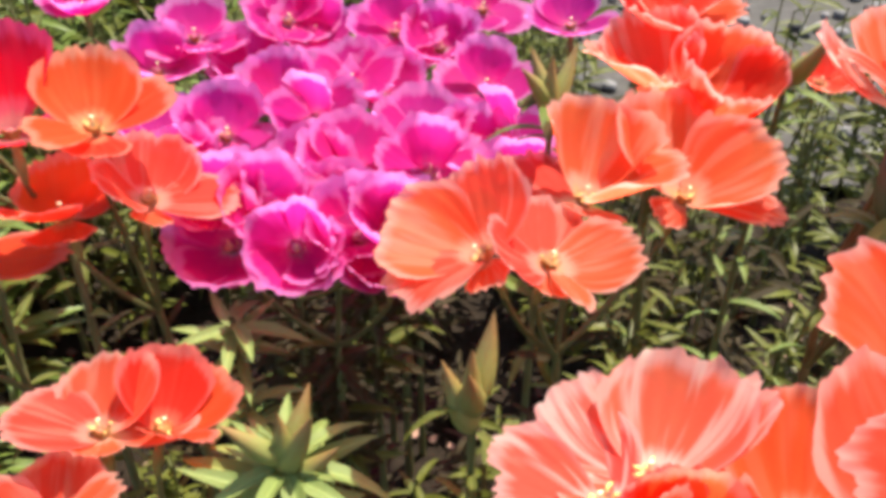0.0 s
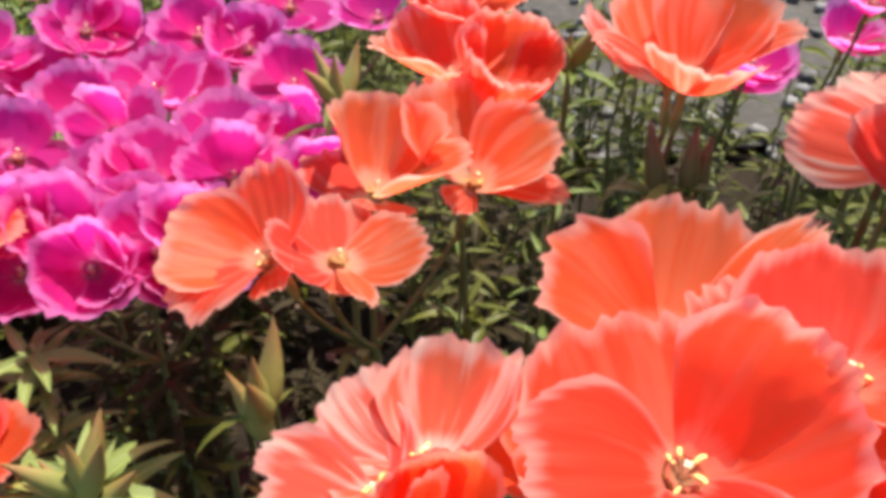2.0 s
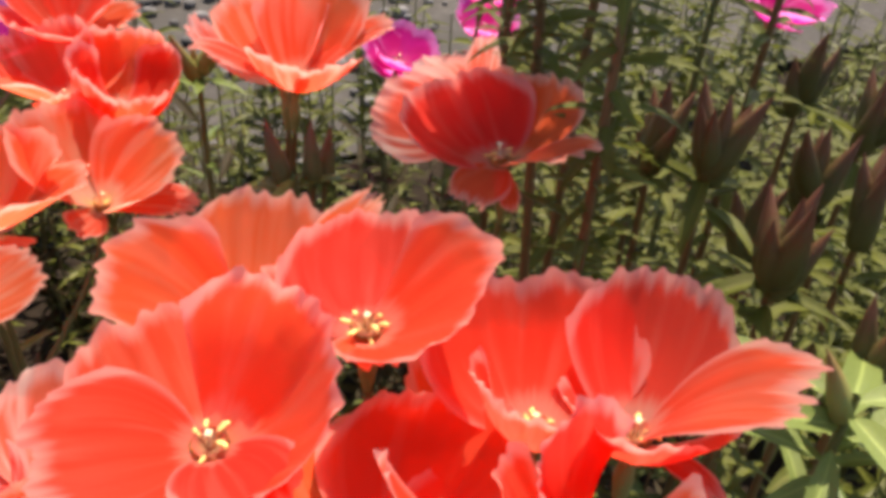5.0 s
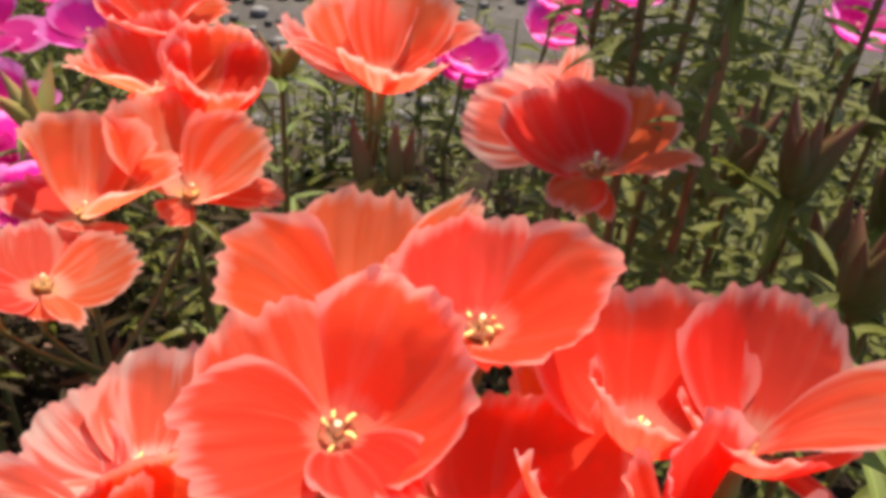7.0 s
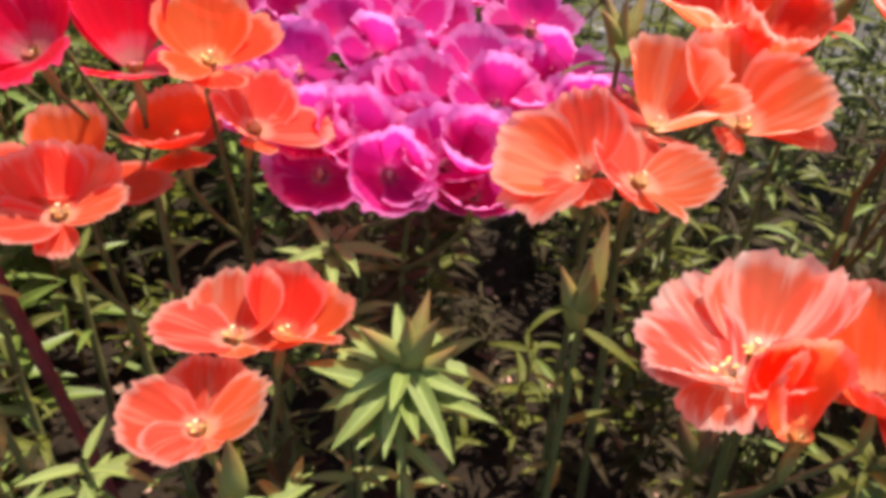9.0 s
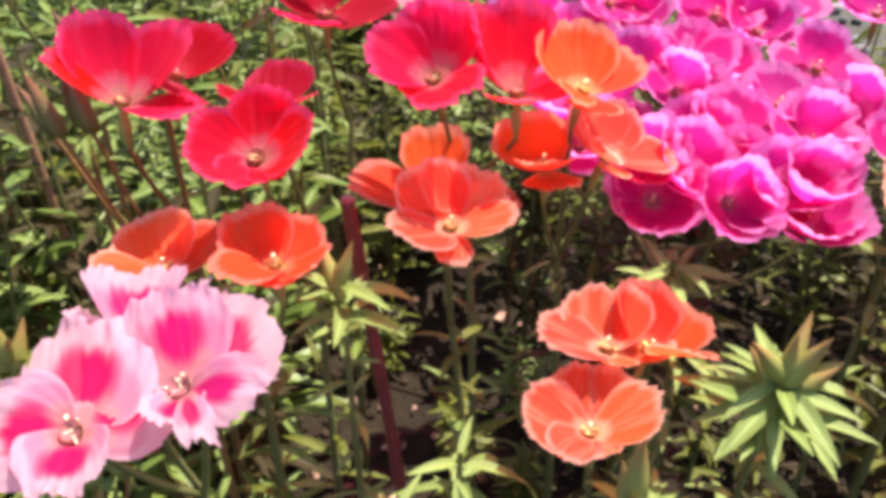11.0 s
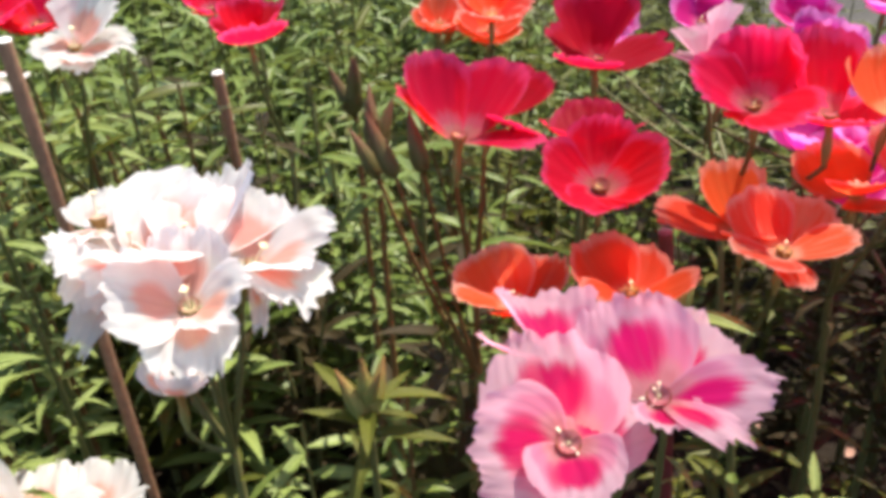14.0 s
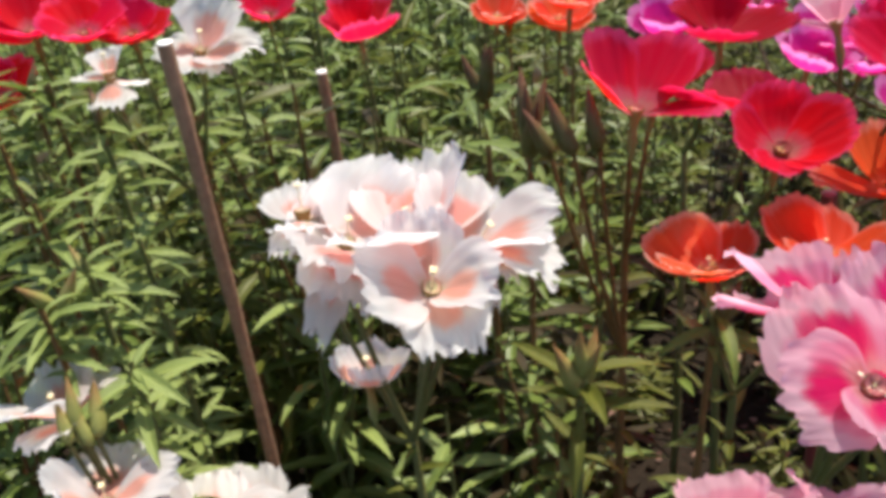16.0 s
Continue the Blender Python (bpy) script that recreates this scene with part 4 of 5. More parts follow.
F["magenta_25"] = ("magenta", (0.043, 0.7745, 0.375), ((-0.0069, 0.0158, 0.0316, 0.79, 1.0), (-0.0237, -0.0092, 0.0255, 0.79, 1.0), (0.0022, -0.0305, 0.019, 0.79, 1.0), (0.0219, -0.0012, 0.0285, 0.79, 1.0)), 0.8, 1.4)
F["magenta_26"] = ("magenta", (0.1141, 0.7298, 0.375), ((-0.0213, 0.0027, 0.0289, 0.79, 1.0), (-0.0138, -0.0265, 0.0201, 0.79, 1.0), (0.0197, -0.0272, 0.0129, 0.79, 1.0), (0.0133, 0.0032, 0.0333, 0.79, 1.0)), 0.8, 1.4)
F["magenta_27"] = ("magenta", (-0.2289, 0.7298, 0.375), ((-0.0239, -0.0162, 0.0215, 0.79, 1.0), (-0.0007, -0.0343, 0.011, 0.79, 1.0), (0.0252, -0.0154, 0.0206, 0.79, 1.0), (-0.0007, 0.0067, 0.0354, 0.79, 1.0)), 0.8, 1.4)
F["magenta_28"] = ("magenta", (-0.0047, 0.5413, 0.36), ((-0.0144, -0.023, 0.0237, 0.79, 1.0), (0.0162, -0.027, 0.0175, 0.79, 1.0), (0.0177, 0.0041, 0.0311, 0.79, 1.0), (-0.0185, 0.0117, 0.0286, 0.79, 1.0)), 0.8, 1.4)
F["magenta_29"] = ("magenta", (-0.1037, 0.582, 0.36), ((-0.0019, -0.0315, 0.0173, 0.79, 1.0), (0.0242, -0.0154, 0.0218, 0.79, 1.0), (0.0047, 0.0094, 0.0344, 0.79, 1.0), (-0.0256, -0.0081, 0.024, 0.79, 1.0)), 0.8, 1.4)
F["magenta_30"] = ("magenta", (-0.037, 0.4294, 0.36), ((0.0149, -0.0309, 0.0108, 0.79, 1.0), (0.0182, -0.0071, 0.0302, 0.79, 1.0), (-0.0128, 0.0068, 0.033, 0.79, 1.0), (-0.0186, -0.0257, 0.0169, 0.79, 1.0)), 0.8, 1.4)
F["magenta_31"] = ("magenta", (0.0504, 0.4548, 0.36), ((0.0254, -0.0129, 0.022, 0.79, 1.0), (0.0077, 0.0105, 0.0336, 0.79, 1.0), (-0.0242, 0.0028, 0.0265, 0.79, 1.0), (-0.0063, -0.029, 0.0204, 0.79, 1.0)), 0.8, 1.4)
F["magenta_32"] = ("magenta", (0.0007, 0.5917, 0.36), ((0.0214, 0.0008, 0.029, 0.79, 1.0), (-0.0069, 0.0135, 0.0326, 0.79, 1.0), (-0.021, -0.0156, 0.0247, 0.79, 1.0), (0.0114, -0.0306, 0.015, 0.79, 1.0)), 0.8, 1.4)
F["magenta_33"] = ("magenta", (-0.0583, 0.6181, 0.375), ((0.0095, 0.0007, 0.0347, 0.79, 1.0), (-0.0213, -0.0014, 0.029, 0.79, 1.0), (-0.0111, -0.0307, 0.0152, 0.79, 1.0), (0.0248, -0.0225, 0.0133, 0.79, 1.0)), 0.8, 1.4)
F["magenta_34"] = ("magenta", (0.0334, 0.5869, 0.375), ((-0.0068, 0.012, 0.0333, 0.79, 1.0), (-0.0231, -0.0125, 0.0247, 0.79, 1.0), (0.0031, -0.0319, 0.0163, 0.79, 1.0), (0.0231, -0.0037, 0.0274, 0.79, 1.0)), 0.8, 1.4)
F["magenta_35"] = ("magenta", (-0.111, 0.4294, 0.36), ((-0.0232, 0.0059, 0.0268, 0.79, 1.0), (-0.0146, -0.0239, 0.0226, 0.79, 1.0), (0.0188, -0.0252, 0.0176, 0.79, 1.0), (0.0116, 0.0074, 0.0333, 0.79, 1.0)), 0.8, 1.4)
F["magenta_36"] = ("magenta", (-0.0732, 0.3692, 0.36), ((-0.026, -0.0168, 0.0184, 0.79, 1.0), (-0.0014, -0.0344, 0.0106, 0.79, 1.0), (0.0234, -0.0159, 0.0222, 0.79, 1.0), (-0.0035, 0.0056, 0.0354, 0.79, 1.0)), 0.8, 1.4)
F["magenta_37"] = ("magenta", (-0.0233, 0.3897, 0.36), ((-0.0151, -0.0261, 0.0197, 0.79, 1.0), (0.0159, -0.0285, 0.0152, 0.79, 1.0), (0.0164, 0.0003, 0.0321, 0.79, 1.0), (-0.0196, 0.0084, 0.029, 0.79, 1.0)), 0.8, 1.4)
F["magenta_38"] = ("magenta", (0.0088, 0.3502, 0.36), ((0.0001, -0.0289, 0.0215, 0.79, 1.0), (0.0257, -0.0116, 0.0224, 0.79, 1.0), (0.0059, 0.0134, 0.0329, 0.79, 1.0), (-0.0247, -0.0049, 0.0257, 0.79, 1.0)), 0.8, 1.4)
F["pair_d"] = ("coral_pale", (0.0834, 0.1721, 0.4085), ((-0.0319, -0.0006, 0.0246, 0.5, 0.5), (-0.0117, -0.0242, 0.0105, 0.6, -0.2), (-0.0119, 0.0384, 0.0029, 0.5, 0.9), (0.0221, 0.0323, -0.0097, 0.4, 0.9)), 0.9, 1.1)
F["white_l"] = ("white", (-0.4516, 0.2263, 0.43), ((0.0021, 0.0375, 0.0282, 0.66, 0.7), (-0.021, 0.0397, 0.0138, 0.5, 0.7), (0.0197, 0.0413, 0.0109, 0.5, 0.7), (-0.0191, -0.0332, 0.0273, 0.5, 0.4), (-0.0064, -0.0161, 0.0073, 0.5, 0.8)), 0.7, 1.9)
AXIS["front_a"] = (-0.049, -0.283, 0.958)
AXIS["front_b"] = (-0.120, -0.260, 0.958)
AXIS["front_c"] = (-0.060, -0.238, 0.969)
AXIS["front_e"] = (-0.069, -0.080, 0.994)
AXIS["front_f"] = (-0.083, -0.070, 0.994)
AXIS["pair_c"] = (-0.054, -0.090, 0.995)
AXIS["shade_b"] = (-0.386, -0.546, 0.744)
AXIS["pink_a"] = (0.009, -0.577, 0.817)
AXIS["pink_b"] = (-0.061, -0.496, 0.866)
AXIS["white_a"] = (0.127, -0.466, 0.876)
# -- end of flowers --


def flower_axis(key):
    """The way the flower opens: its own axis where given, else the mean of its petals, the broad ones counting most."""
    return unit(AXIS[key]) if key in AXIS else unit(sum(unit(p[:3]) * p[3] for p in F[key][2]) + np.array((0, -0.15, 0.7)))


def add_flower(plant, origin, key, foot, rng):
    """One open flower: calyx tube from the joint on its stem, petals, stamens and stigma."""
    colour, at, petals, cup, ruffle = F[key]
    at = np.array(at)
    axis = flower_axis(key)
    low = foot - at
    s = Shape()
    s.tube(bend(low, -axis * 0.55 * np.linalg.norm(low), axis * 0.004, 10),
           [0.0013, 0.0016, 0.0021, 0.0025, 0.0026, 0.0023, 0.0019, 0.0022, 0.0032, 0.0042], 8)
    flower = part("flower", s.mesh("flower", CALYX), plant, m=Matrix.Translation(at - origin))
    ex = unit(np.cross(axis, (0.2, 0.9, 0.1)))
    ey = np.cross(axis, ex)
    for k, (dx, dy, dz, width, belly) in enumerate(petals):
        part("petal", petal_mesh(np.array((dx, dy, dz)), axis, width, belly, ruffle, rng, PETALS[colour], k % 3, *((37, 15) if key[:3] in ("mag", "far") else (61, 23))), flower)
    tw = np.linspace(0, 1, 5)
    ring = np.array([[ex * math.cos(a) + ey * math.sin(a) for a in np.arange(14) * math.pi / 7]])
    funnel = axis * (0.0026 + 0.0022 * tw)[:, None, None] + ring * (0.0012 + 0.0024 * tw ** 0.8)[:, None, None]
    s = Shape().grid(funnel, True)
    s.uv = [(0.5, 0.03 + 0.13 * v) for _, v in s.uv]
    part("throat", s.mesh("throat", PETALS[colour]), flower)
    q = Vector(axis).to_track_quat("Z", "Y").to_matrix().to_4x4()
    pale = colour in ("white", "blotch", "pink")
    ripe = 0.52 if key.startswith(("front", "pair")) else 0.33 if colour == "magenta" else 0.40 if colour == "blotch" else 0.28 if pale else 0.30 if colour.startswith("crimson") else 0.42
    for k in range(8 if cup < 1.4 else 0):                  # a closed flower hides them
        turn = q @ Matrix.Rotation(k * math.pi / 4 + rng.uniform(-0.25, 0.25), 4, "Z") @ Matrix.Rotation(rng.uniform(0.15, 1.0) if pale else rng.uniform(-0.05, 0.6), 4, "Y") @ Matrix.Scale(rng.uniform(0.7, 1.25) * ripe, 4)
        part("stamen", STAMEN_PALE if pale else STAMEN, flower, m=turn)
        part("anther", ANTHER_CREAM if pale else ANTHER_MESH, flower, m=turn)
    part("stigma", STIGMA, flower, m=q @ Matrix.Scale(0.95 if colour == "white" else 0.24 if pale or colour.startswith("crimson") else 0.5 if cup < 1.4 else 0.2, 4))
    return flower


def add_leaves(plant, path, count, size, rng, meshes, first=0.35, rise=0.5):
    """Leaves in loose spirals along a stem."""
    path = np.asarray(path)
    turn = rng.uniform(0, 6.28)
    for k in range(count):
        t = first + (1 - first) * (k + rng.uniform(0, 0.8)) / count
        i = min(int(t * (len(path) - 1)), len(path) - 2)
        f = t * (len(path) - 1) - i
        p = path[i] * (1 - f) + path[i + 1] * f
        turn += 2.4 + rng.uniform(-0.4, 0.4)
        d = (math.cos(turn), math.sin(turn), rise * rng.uniform(0.2, 1.4))
        m = aim(p, d, size * rng.uniform(0.65, 1.15) * (1.0 - 0.35 * t * t), rng.uniform(-0.5, 0.5))
        part("leaf", meshes[rng.integers(len(meshes))], plant, m=m)


# Leaf mix for plants under the heads; its dark colours stand for shade.
SHADY = LEAF_MESH_BROWN_SHADE * 6 + LEAF_MESH_DEEP_SHADE


def flowering_plant(label, base, keys, leaves=16, leaf=0.042, buds=(), ruddy=False, seed=0, first=0.35, back=0.025, group="flowering plants in the bed"):
    """A plant whose stem forks to the flowers named in keys. buds: (place, direction, length)."""
    rng = np.random.default_rng(seed + 100)
    plant = tagged(new("godetia_plant"), label, "flowering plant", group)
    origin = np.array((base[0], base[1], 0.0))
    plant.location = origin
    feet = {}
    for k in keys:
        at = np.array(F[k][1])
        axis = flower_axis(k)
        feet[k] = at - axis * 0.016 - np.array((0, 0, 0.008))
    mid = np.mean([*feet.values()], axis=0)
    node = mid * 0.92 + origin * 0.08 + np.array((0, back, -0.045))
    node[2] = min(node[2], min(f[2] for f in feet.values()) - 0.02)
    s = Shape()
    main = bend((0, 0, -0.02), (node - origin) * np.array((0.2, 0.2, 0.6)), node - origin, 14)
    s.tube(main, np.linspace(0.0034, 0.0022, 14), 8)
    for k, foot in feet.items():
        b = node - origin
        e = foot - origin
        s.tube(bend(b - np.array((0, 0, 0.002)), b * 0.35 + e * 0.65 - np.array((0, 0, 0.012)), e + unit(e - b) * 0.001, 8), np.linspace(0.0018, 0.0013, 8), 7)
    for place, direction, size in buds:
        e = np.array(place) - origin
        b = main[10]
        s.tube(bend(b, b * 0.4 + e * 0.6 - np.array((0, 0, 0.02)), e, 8), np.linspace(0.0017, 0.0011, 8), 6)
    part("stem", s.mesh("stem", STEM_RED if ruddy else STEM), plant)
    for k in keys:
        add_flower(plant, origin, k, feet[k], rng)
    for place, direction, size in buds:
        part("bud", BUD_MESH_RED if ruddy else BUD_MESH, plant, m=aim(np.array(place) - origin, direction, size, rng.uniform(0, 6), True))
    # Near the middle the leaf colours are darker, with shade painted in.
    add_leaves(plant, main, leaves, leaf, rng, SHADY if -0.12 < base[0] < 0.14 or "magenta" in label else LEAF_MESH_DEEP_SHADE * 3 + LEAF_MESH if -0.34 < base[0] < 0.14 else LEAF_MESH_DEEP_SHADE + LEAF_MESH, first)
    return plant


def leafy_shoot(label, base, top, leaves=26, leaf=0.045, buds=0, bud=0.026, ruddy=False, seed=0, deep=False, first=0.3, rise=0.4, crown=0, spread=0.55, pale=False):
    """A flowerless shoot: a stem with leaves and, at its top, a spray of pointed buds."""
    rng = np.random.default_rng(seed + 900)
    plant = tagged(new("leafy_shoot"), label, "plant shoot", "leafy shoots in the bed")
    origin = np.array((base[0], base[1], 0.0))
    plant.location = origin
    e = np.array(top) - origin
    s = Shape()
    main = bend((0, 0, -0.02), e * np.array((0.15, 0.15, 0.6)), e, 14)
    s.tube(main, np.linspace(0.0030, 0.0016, 14), 7)
    part("stem", s.mesh("stem", STEM_RED if ruddy else STEM), plant)
    # The deep leaf set carries shade in its colour.
    meshes = LEAF_MESH_DEEP_SHADE if deep else LEAF_MESH_PALE if pale else LEAF_MESH
    add_leaves(plant, main, leaves, leaf, rng, meshes, first, rise)
    turn = rng.uniform(0, 6)
    for k in range(crown):                       # a rosette below the buds
        turn += 2.4
        d = (math.cos(turn), math.sin(turn), rng.uniform(-0.25, 0.55))
        p = e - np.array((0, 0, 0.003 + 0.030 * (k / max(crown, 1)) ** 1.2))
        part("leaf", meshes[rng.integers(len(meshes))], plant, m=aim(p, d, leaf * rng.uniform(0.75, 1.2), rng.uniform(-0.3, 0.3)))
    for k in range(buds):
        a = turn + k * 6.283 / max(buds, 1) + rng.uniform(-0.4, 0.4)
        tilt = 0.0 if k == 0 and buds > 2 else spread * rng.uniform(0.6, 1.3)
        d = (math.sin(tilt) * math.cos(a), math.sin(tilt) * math.sin(a), math.cos(tilt))
        p = e - np.array((0, 0, rng.uniform(0.0, 0.018)))
        part("bud", BUD_MESH_RED if ruddy else BUD_MESH, plant, m=aim(p, d, bud * rng.uniform(0.8, 1.15), rng.uniform(0, 6), True))
    return plant


# ---------------------------------------------------------------- ground
def ground_height(x, y):
    return 0.010 * noise.noise((x * 7, y * 7, 0.3)) + 0.006 * noise.noise((x * 23, y * 23, 4.0))


xs = np.concatenate([[-300, -40, -8, -3], np.linspace(-1.6, 1.8, 110), [3.5, 8, 40, 300]])
ys = np.concatenate([[-300, -40, -8, -2], np.linspace(-0.6, 2.4, 100), [4, 9, 40, 300]])
gp = np.array([[(x, y, ground_height(x, y) if -1.6 <= x <= 1.8 and -0.6 <= y <= 2.4 else 0.0) for x in xs] for y in ys])
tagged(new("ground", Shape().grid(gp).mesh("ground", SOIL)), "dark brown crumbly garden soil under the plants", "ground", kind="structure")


# -- planting --
front_plant = flowering_plant("coral-orange godetia with eight crowded open flowers", (0.19, 0.14), ["front_a", "front_b", "front_c", "front_d", "front_e", "front_f", "front_g", "front_h"], 22, seed=1,
                buds=[((0.120, 0.080, 0.44), (-0.4, -0.3, 0.8), 0.028)])
part("leaf", LEAF_MESH_RUDDY, front_plant, "hanging red-brown leaf", aim(Vector((0.1475 - 0.19, 0.133 - 0.14, 0.4436)), (0.15, -0.42, -0.86), 0.062, 1.4))
flowering_plant("coral and pale salmon godetia with four flowers", (0.11, 0.20), ["pair_a", "pair_b", "pair_c", "pair_d"], 18, seed=2)
flowering_plant("coral-orange godetia with a row of open flowers", (0.11, 0.36), ["mid_a", "mid_b", "mid_c", "mid_d"], 20, seed=3)
flowering_plant("coral-orange godetia with deep cupped flowers", (0.17, 0.43), ["mid_e", "mid_f", "mid_g"], 18, seed=4)
flowering_plant("coral-orange godetia with one cupped flower over long buds", (0.245, 0.36), ["cup_a", "cup_b"], 18, seed=5,
                ruddy=True, buds=[((0.226, 0.318, 0.408), (-0.14, 0.2, 0.95), 0.038), ((0.238, 0.316, 0.409), (0.10, 0.15, 0.97), 0.034), ((0.246, 0.322, 0.404), (0.25, 0.2, 0.90), 0.030)])
flowering_plant("coral godetia flower shaded by a tall shoot", (0.28, 0.22), ["shade_a", "shade_b"], 16, seed=6)
flowering_plant("peach and coral godetia beside the magenta head", (-0.11, 0.38), ["left_a", "left_b", "left_c"], 18, seed=7)
flowering_plant("coral godetia with two open flowers", (-0.17, 0.33), ["left_d", "left_e"], 18, seed=8)
flowering_plant("low coral godetia with three small flowers", (-0.10, 0.28), ["low_a", "low_b", "low_c"], 16, seed=9)
flowering_plant("coral godetia with two flowers behind the pink one", (-0.29, 0.28), ["back_a", "back_b"], 14, seed=10)
flowering_plant("crimson godetia with a cupped flower", (-0.27, 0.34), ["red_a", "red_b"], 16, seed=11, back=0.06)
flowering_plant("crimson godetia with ruddy buds", (-0.34, 0.34), ["red_c", "red_d"], 16, seed=12, ruddy=True,
                buds=[((-0.375, 0.30, 0.43), (-0.3, 0.1, 0.9), 0.036), ((-0.362, 0.305, 0.43), (-0.12, 0.1, 0.95), 0.034), ((-0.385, 0.31, 0.425), (-0.45, 0.1, 0.8), 0.03)])
flowering_plant("crimson godetia with pink-edged flowers", (-0.17, 0.38), ["red_e", "red_f", "red_i"], 18, seed=13, back=0.06)
flowering_plant("dark crimson godetia at the back", (-0.27, 0.45), ["red_g"], 14, seed=14, back=0.06)
flowering_plant("crimson godetia among green shoots", (-0.49, 0.50), ["red_h"], 14, seed=15, back=0.06)
flowering_plant("pale pink godetia with deep pink blotches", (-0.29, 0.18), ["pink_a", "pink_b", "pink_c"], 16, seed=16)
flowering_plant("white frilled godetia with salmon blotches", (-0.46, 0.24), ["white_a", "white_b", "white_c", "white_l", "white_d", "white_e"], 18, seed=17)
flowering_plant("white frilled godetia beside the cane", (-0.60, 0.44), ["white_f", "white_g"], 16, seed=18)
flowering_plant("white frilled godetia with green buds", (-0.625, 0.26), ["white_h"], 16, seed=19,
                buds=[((-0.623, 0.229, 0.340), (-0.1, 0.4, 0.85), 0.027), ((-0.614, 0.229, 0.334), (0.0, 0.4, 0.85), 0.030), ((-0.625, 0.223, 0.336), (-0.2, 0.3, 0.9), 0.025), ((-0.617, 0.226, 0.332), (-0.2, 0.3, 0.85), 0.025)])
flowering_plant("low white frilled godetia", (-0.585, 0.26), ["white_i", "white_j", "white_k"], 14, seed=20)
flowering_plant("low rose-pink frilled godetia", (-0.34, 0.12), ["rose_a", "rose_b"], 14, seed=21)
for k in range(0, 39, 3):
    ids = ["magenta_%d" % i for i in range(k, min(k + 3, 39))]
    mx = sum(F[i][1][0] for i in ids) / len(ids)
    my = sum(F[i][1][1] for i in ids) / len(ids)
    # Many leaves are added high on the stems to darken the soil below.
    flowering_plant("magenta godetia with crowded pale-edged flowers", (mx, my + 0.02), ids, 54, 0.046, seed=30 + k, first=0.55)

for fid in F:
    if fid.startswith("far_"):
        kind = {"crimson": "crimson", "magenta": "magenta", "white": "white frilled", "coral": "coral-orange", "pink": "rose-pink"}[F[fid][0]]
        flowering_plant(kind + " godetia with one flower at the back of the bed", (F[fid][1][0] + 0.01, F[fid][1][1] + 0.02), [fid], 10, seed=len(fid) * 7 + ord(fid[-1]))

# ---- leafy shoots that stand out
leafy_shoot("pale green leafy shoot crowned with pointed buds", (-0.03, 0.25), (-0.029, 0.240, 0.350), 26, 0.042, 6, 0.034, seed=1, crown=40, pale=True, spread=0.6)
leafy_shoot("narrow-leaved green shoot before the magenta head", (-0.066, 0.335), (-0.066, 0.326, 0.350), 20, 0.036, 0, seed=2, crown=16, pale=True)
leafy_shoot("narrow-leaved green shoot before the magenta head", (-0.058, 0.315), (-0.060, 0.308, 0.316), 14, 0.036, 0, seed=12, crown=14, pale=True)
leafy_shoot("green shoot with fine buds", (-0.24, 0.28), (-0.240, 0.270, 0.375), 20, 0.034, 3, 0.03, seed=3, crown=12, pale=True)
leafy_shoot("shoot with three brown-green pointed buds", (0.045, 0.24), (0.046, 0.232, 0.392), 10, 0.030, 4, 0.034, seed=4, crown=2, deep=True, spread=0.35)
leafy_shoot("shoot with upright buds beside the magenta head", (0.087, 0.40), (0.087, 0.385, 0.435), 16, 0.040, 4, 0.034, seed=5, crown=4)
leafy_shoot("slim shoot with lime green leaves under the cupped flower", (0.228, 0.320), (0.228, 0.314, 0.421), 12, 0.036, 0, seed=9, crown=4, rise=0.7)
leafy_shoot("dark upright bud shoot", (0.215, 0.44), (0.215, 0.429, 0.43), 22, 0.040, 3, 0.032, seed=6, crown=3)
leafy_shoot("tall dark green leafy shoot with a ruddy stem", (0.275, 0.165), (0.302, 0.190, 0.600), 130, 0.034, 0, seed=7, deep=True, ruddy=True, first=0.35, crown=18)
# Added blocker: its unseen crown keeps the sun off the flower below.
leafy_shoot("tall leafy shoot added to shade the coral flower, crown out of view", (0.305, 0.215), (0.294, 0.241, 0.640), 120, 0.036, 0, seed=8, deep=True, ruddy=True, first=0.72, crown=26)
# Crowns rise out of view, raised to cast shade over the right side.
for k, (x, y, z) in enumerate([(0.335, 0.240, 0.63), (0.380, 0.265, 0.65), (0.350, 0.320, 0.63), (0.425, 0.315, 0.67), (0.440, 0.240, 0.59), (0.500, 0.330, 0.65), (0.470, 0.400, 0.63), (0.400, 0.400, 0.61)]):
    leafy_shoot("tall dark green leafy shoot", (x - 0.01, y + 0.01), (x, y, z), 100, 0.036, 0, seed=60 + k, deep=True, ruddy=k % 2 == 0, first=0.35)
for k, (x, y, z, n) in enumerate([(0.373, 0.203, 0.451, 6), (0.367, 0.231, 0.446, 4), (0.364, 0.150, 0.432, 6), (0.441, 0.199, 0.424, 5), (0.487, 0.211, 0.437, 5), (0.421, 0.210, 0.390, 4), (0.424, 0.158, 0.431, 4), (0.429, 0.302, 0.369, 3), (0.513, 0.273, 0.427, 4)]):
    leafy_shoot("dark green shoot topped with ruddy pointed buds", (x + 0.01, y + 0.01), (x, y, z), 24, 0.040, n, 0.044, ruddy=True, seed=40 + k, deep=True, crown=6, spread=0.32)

leafy_shoot("small green sprig with narrow leaves", (-0.18, 0.235), (-0.178, 0.226, 0.300), 8, 0.034, 0, seed=80, crown=9, pale=True)
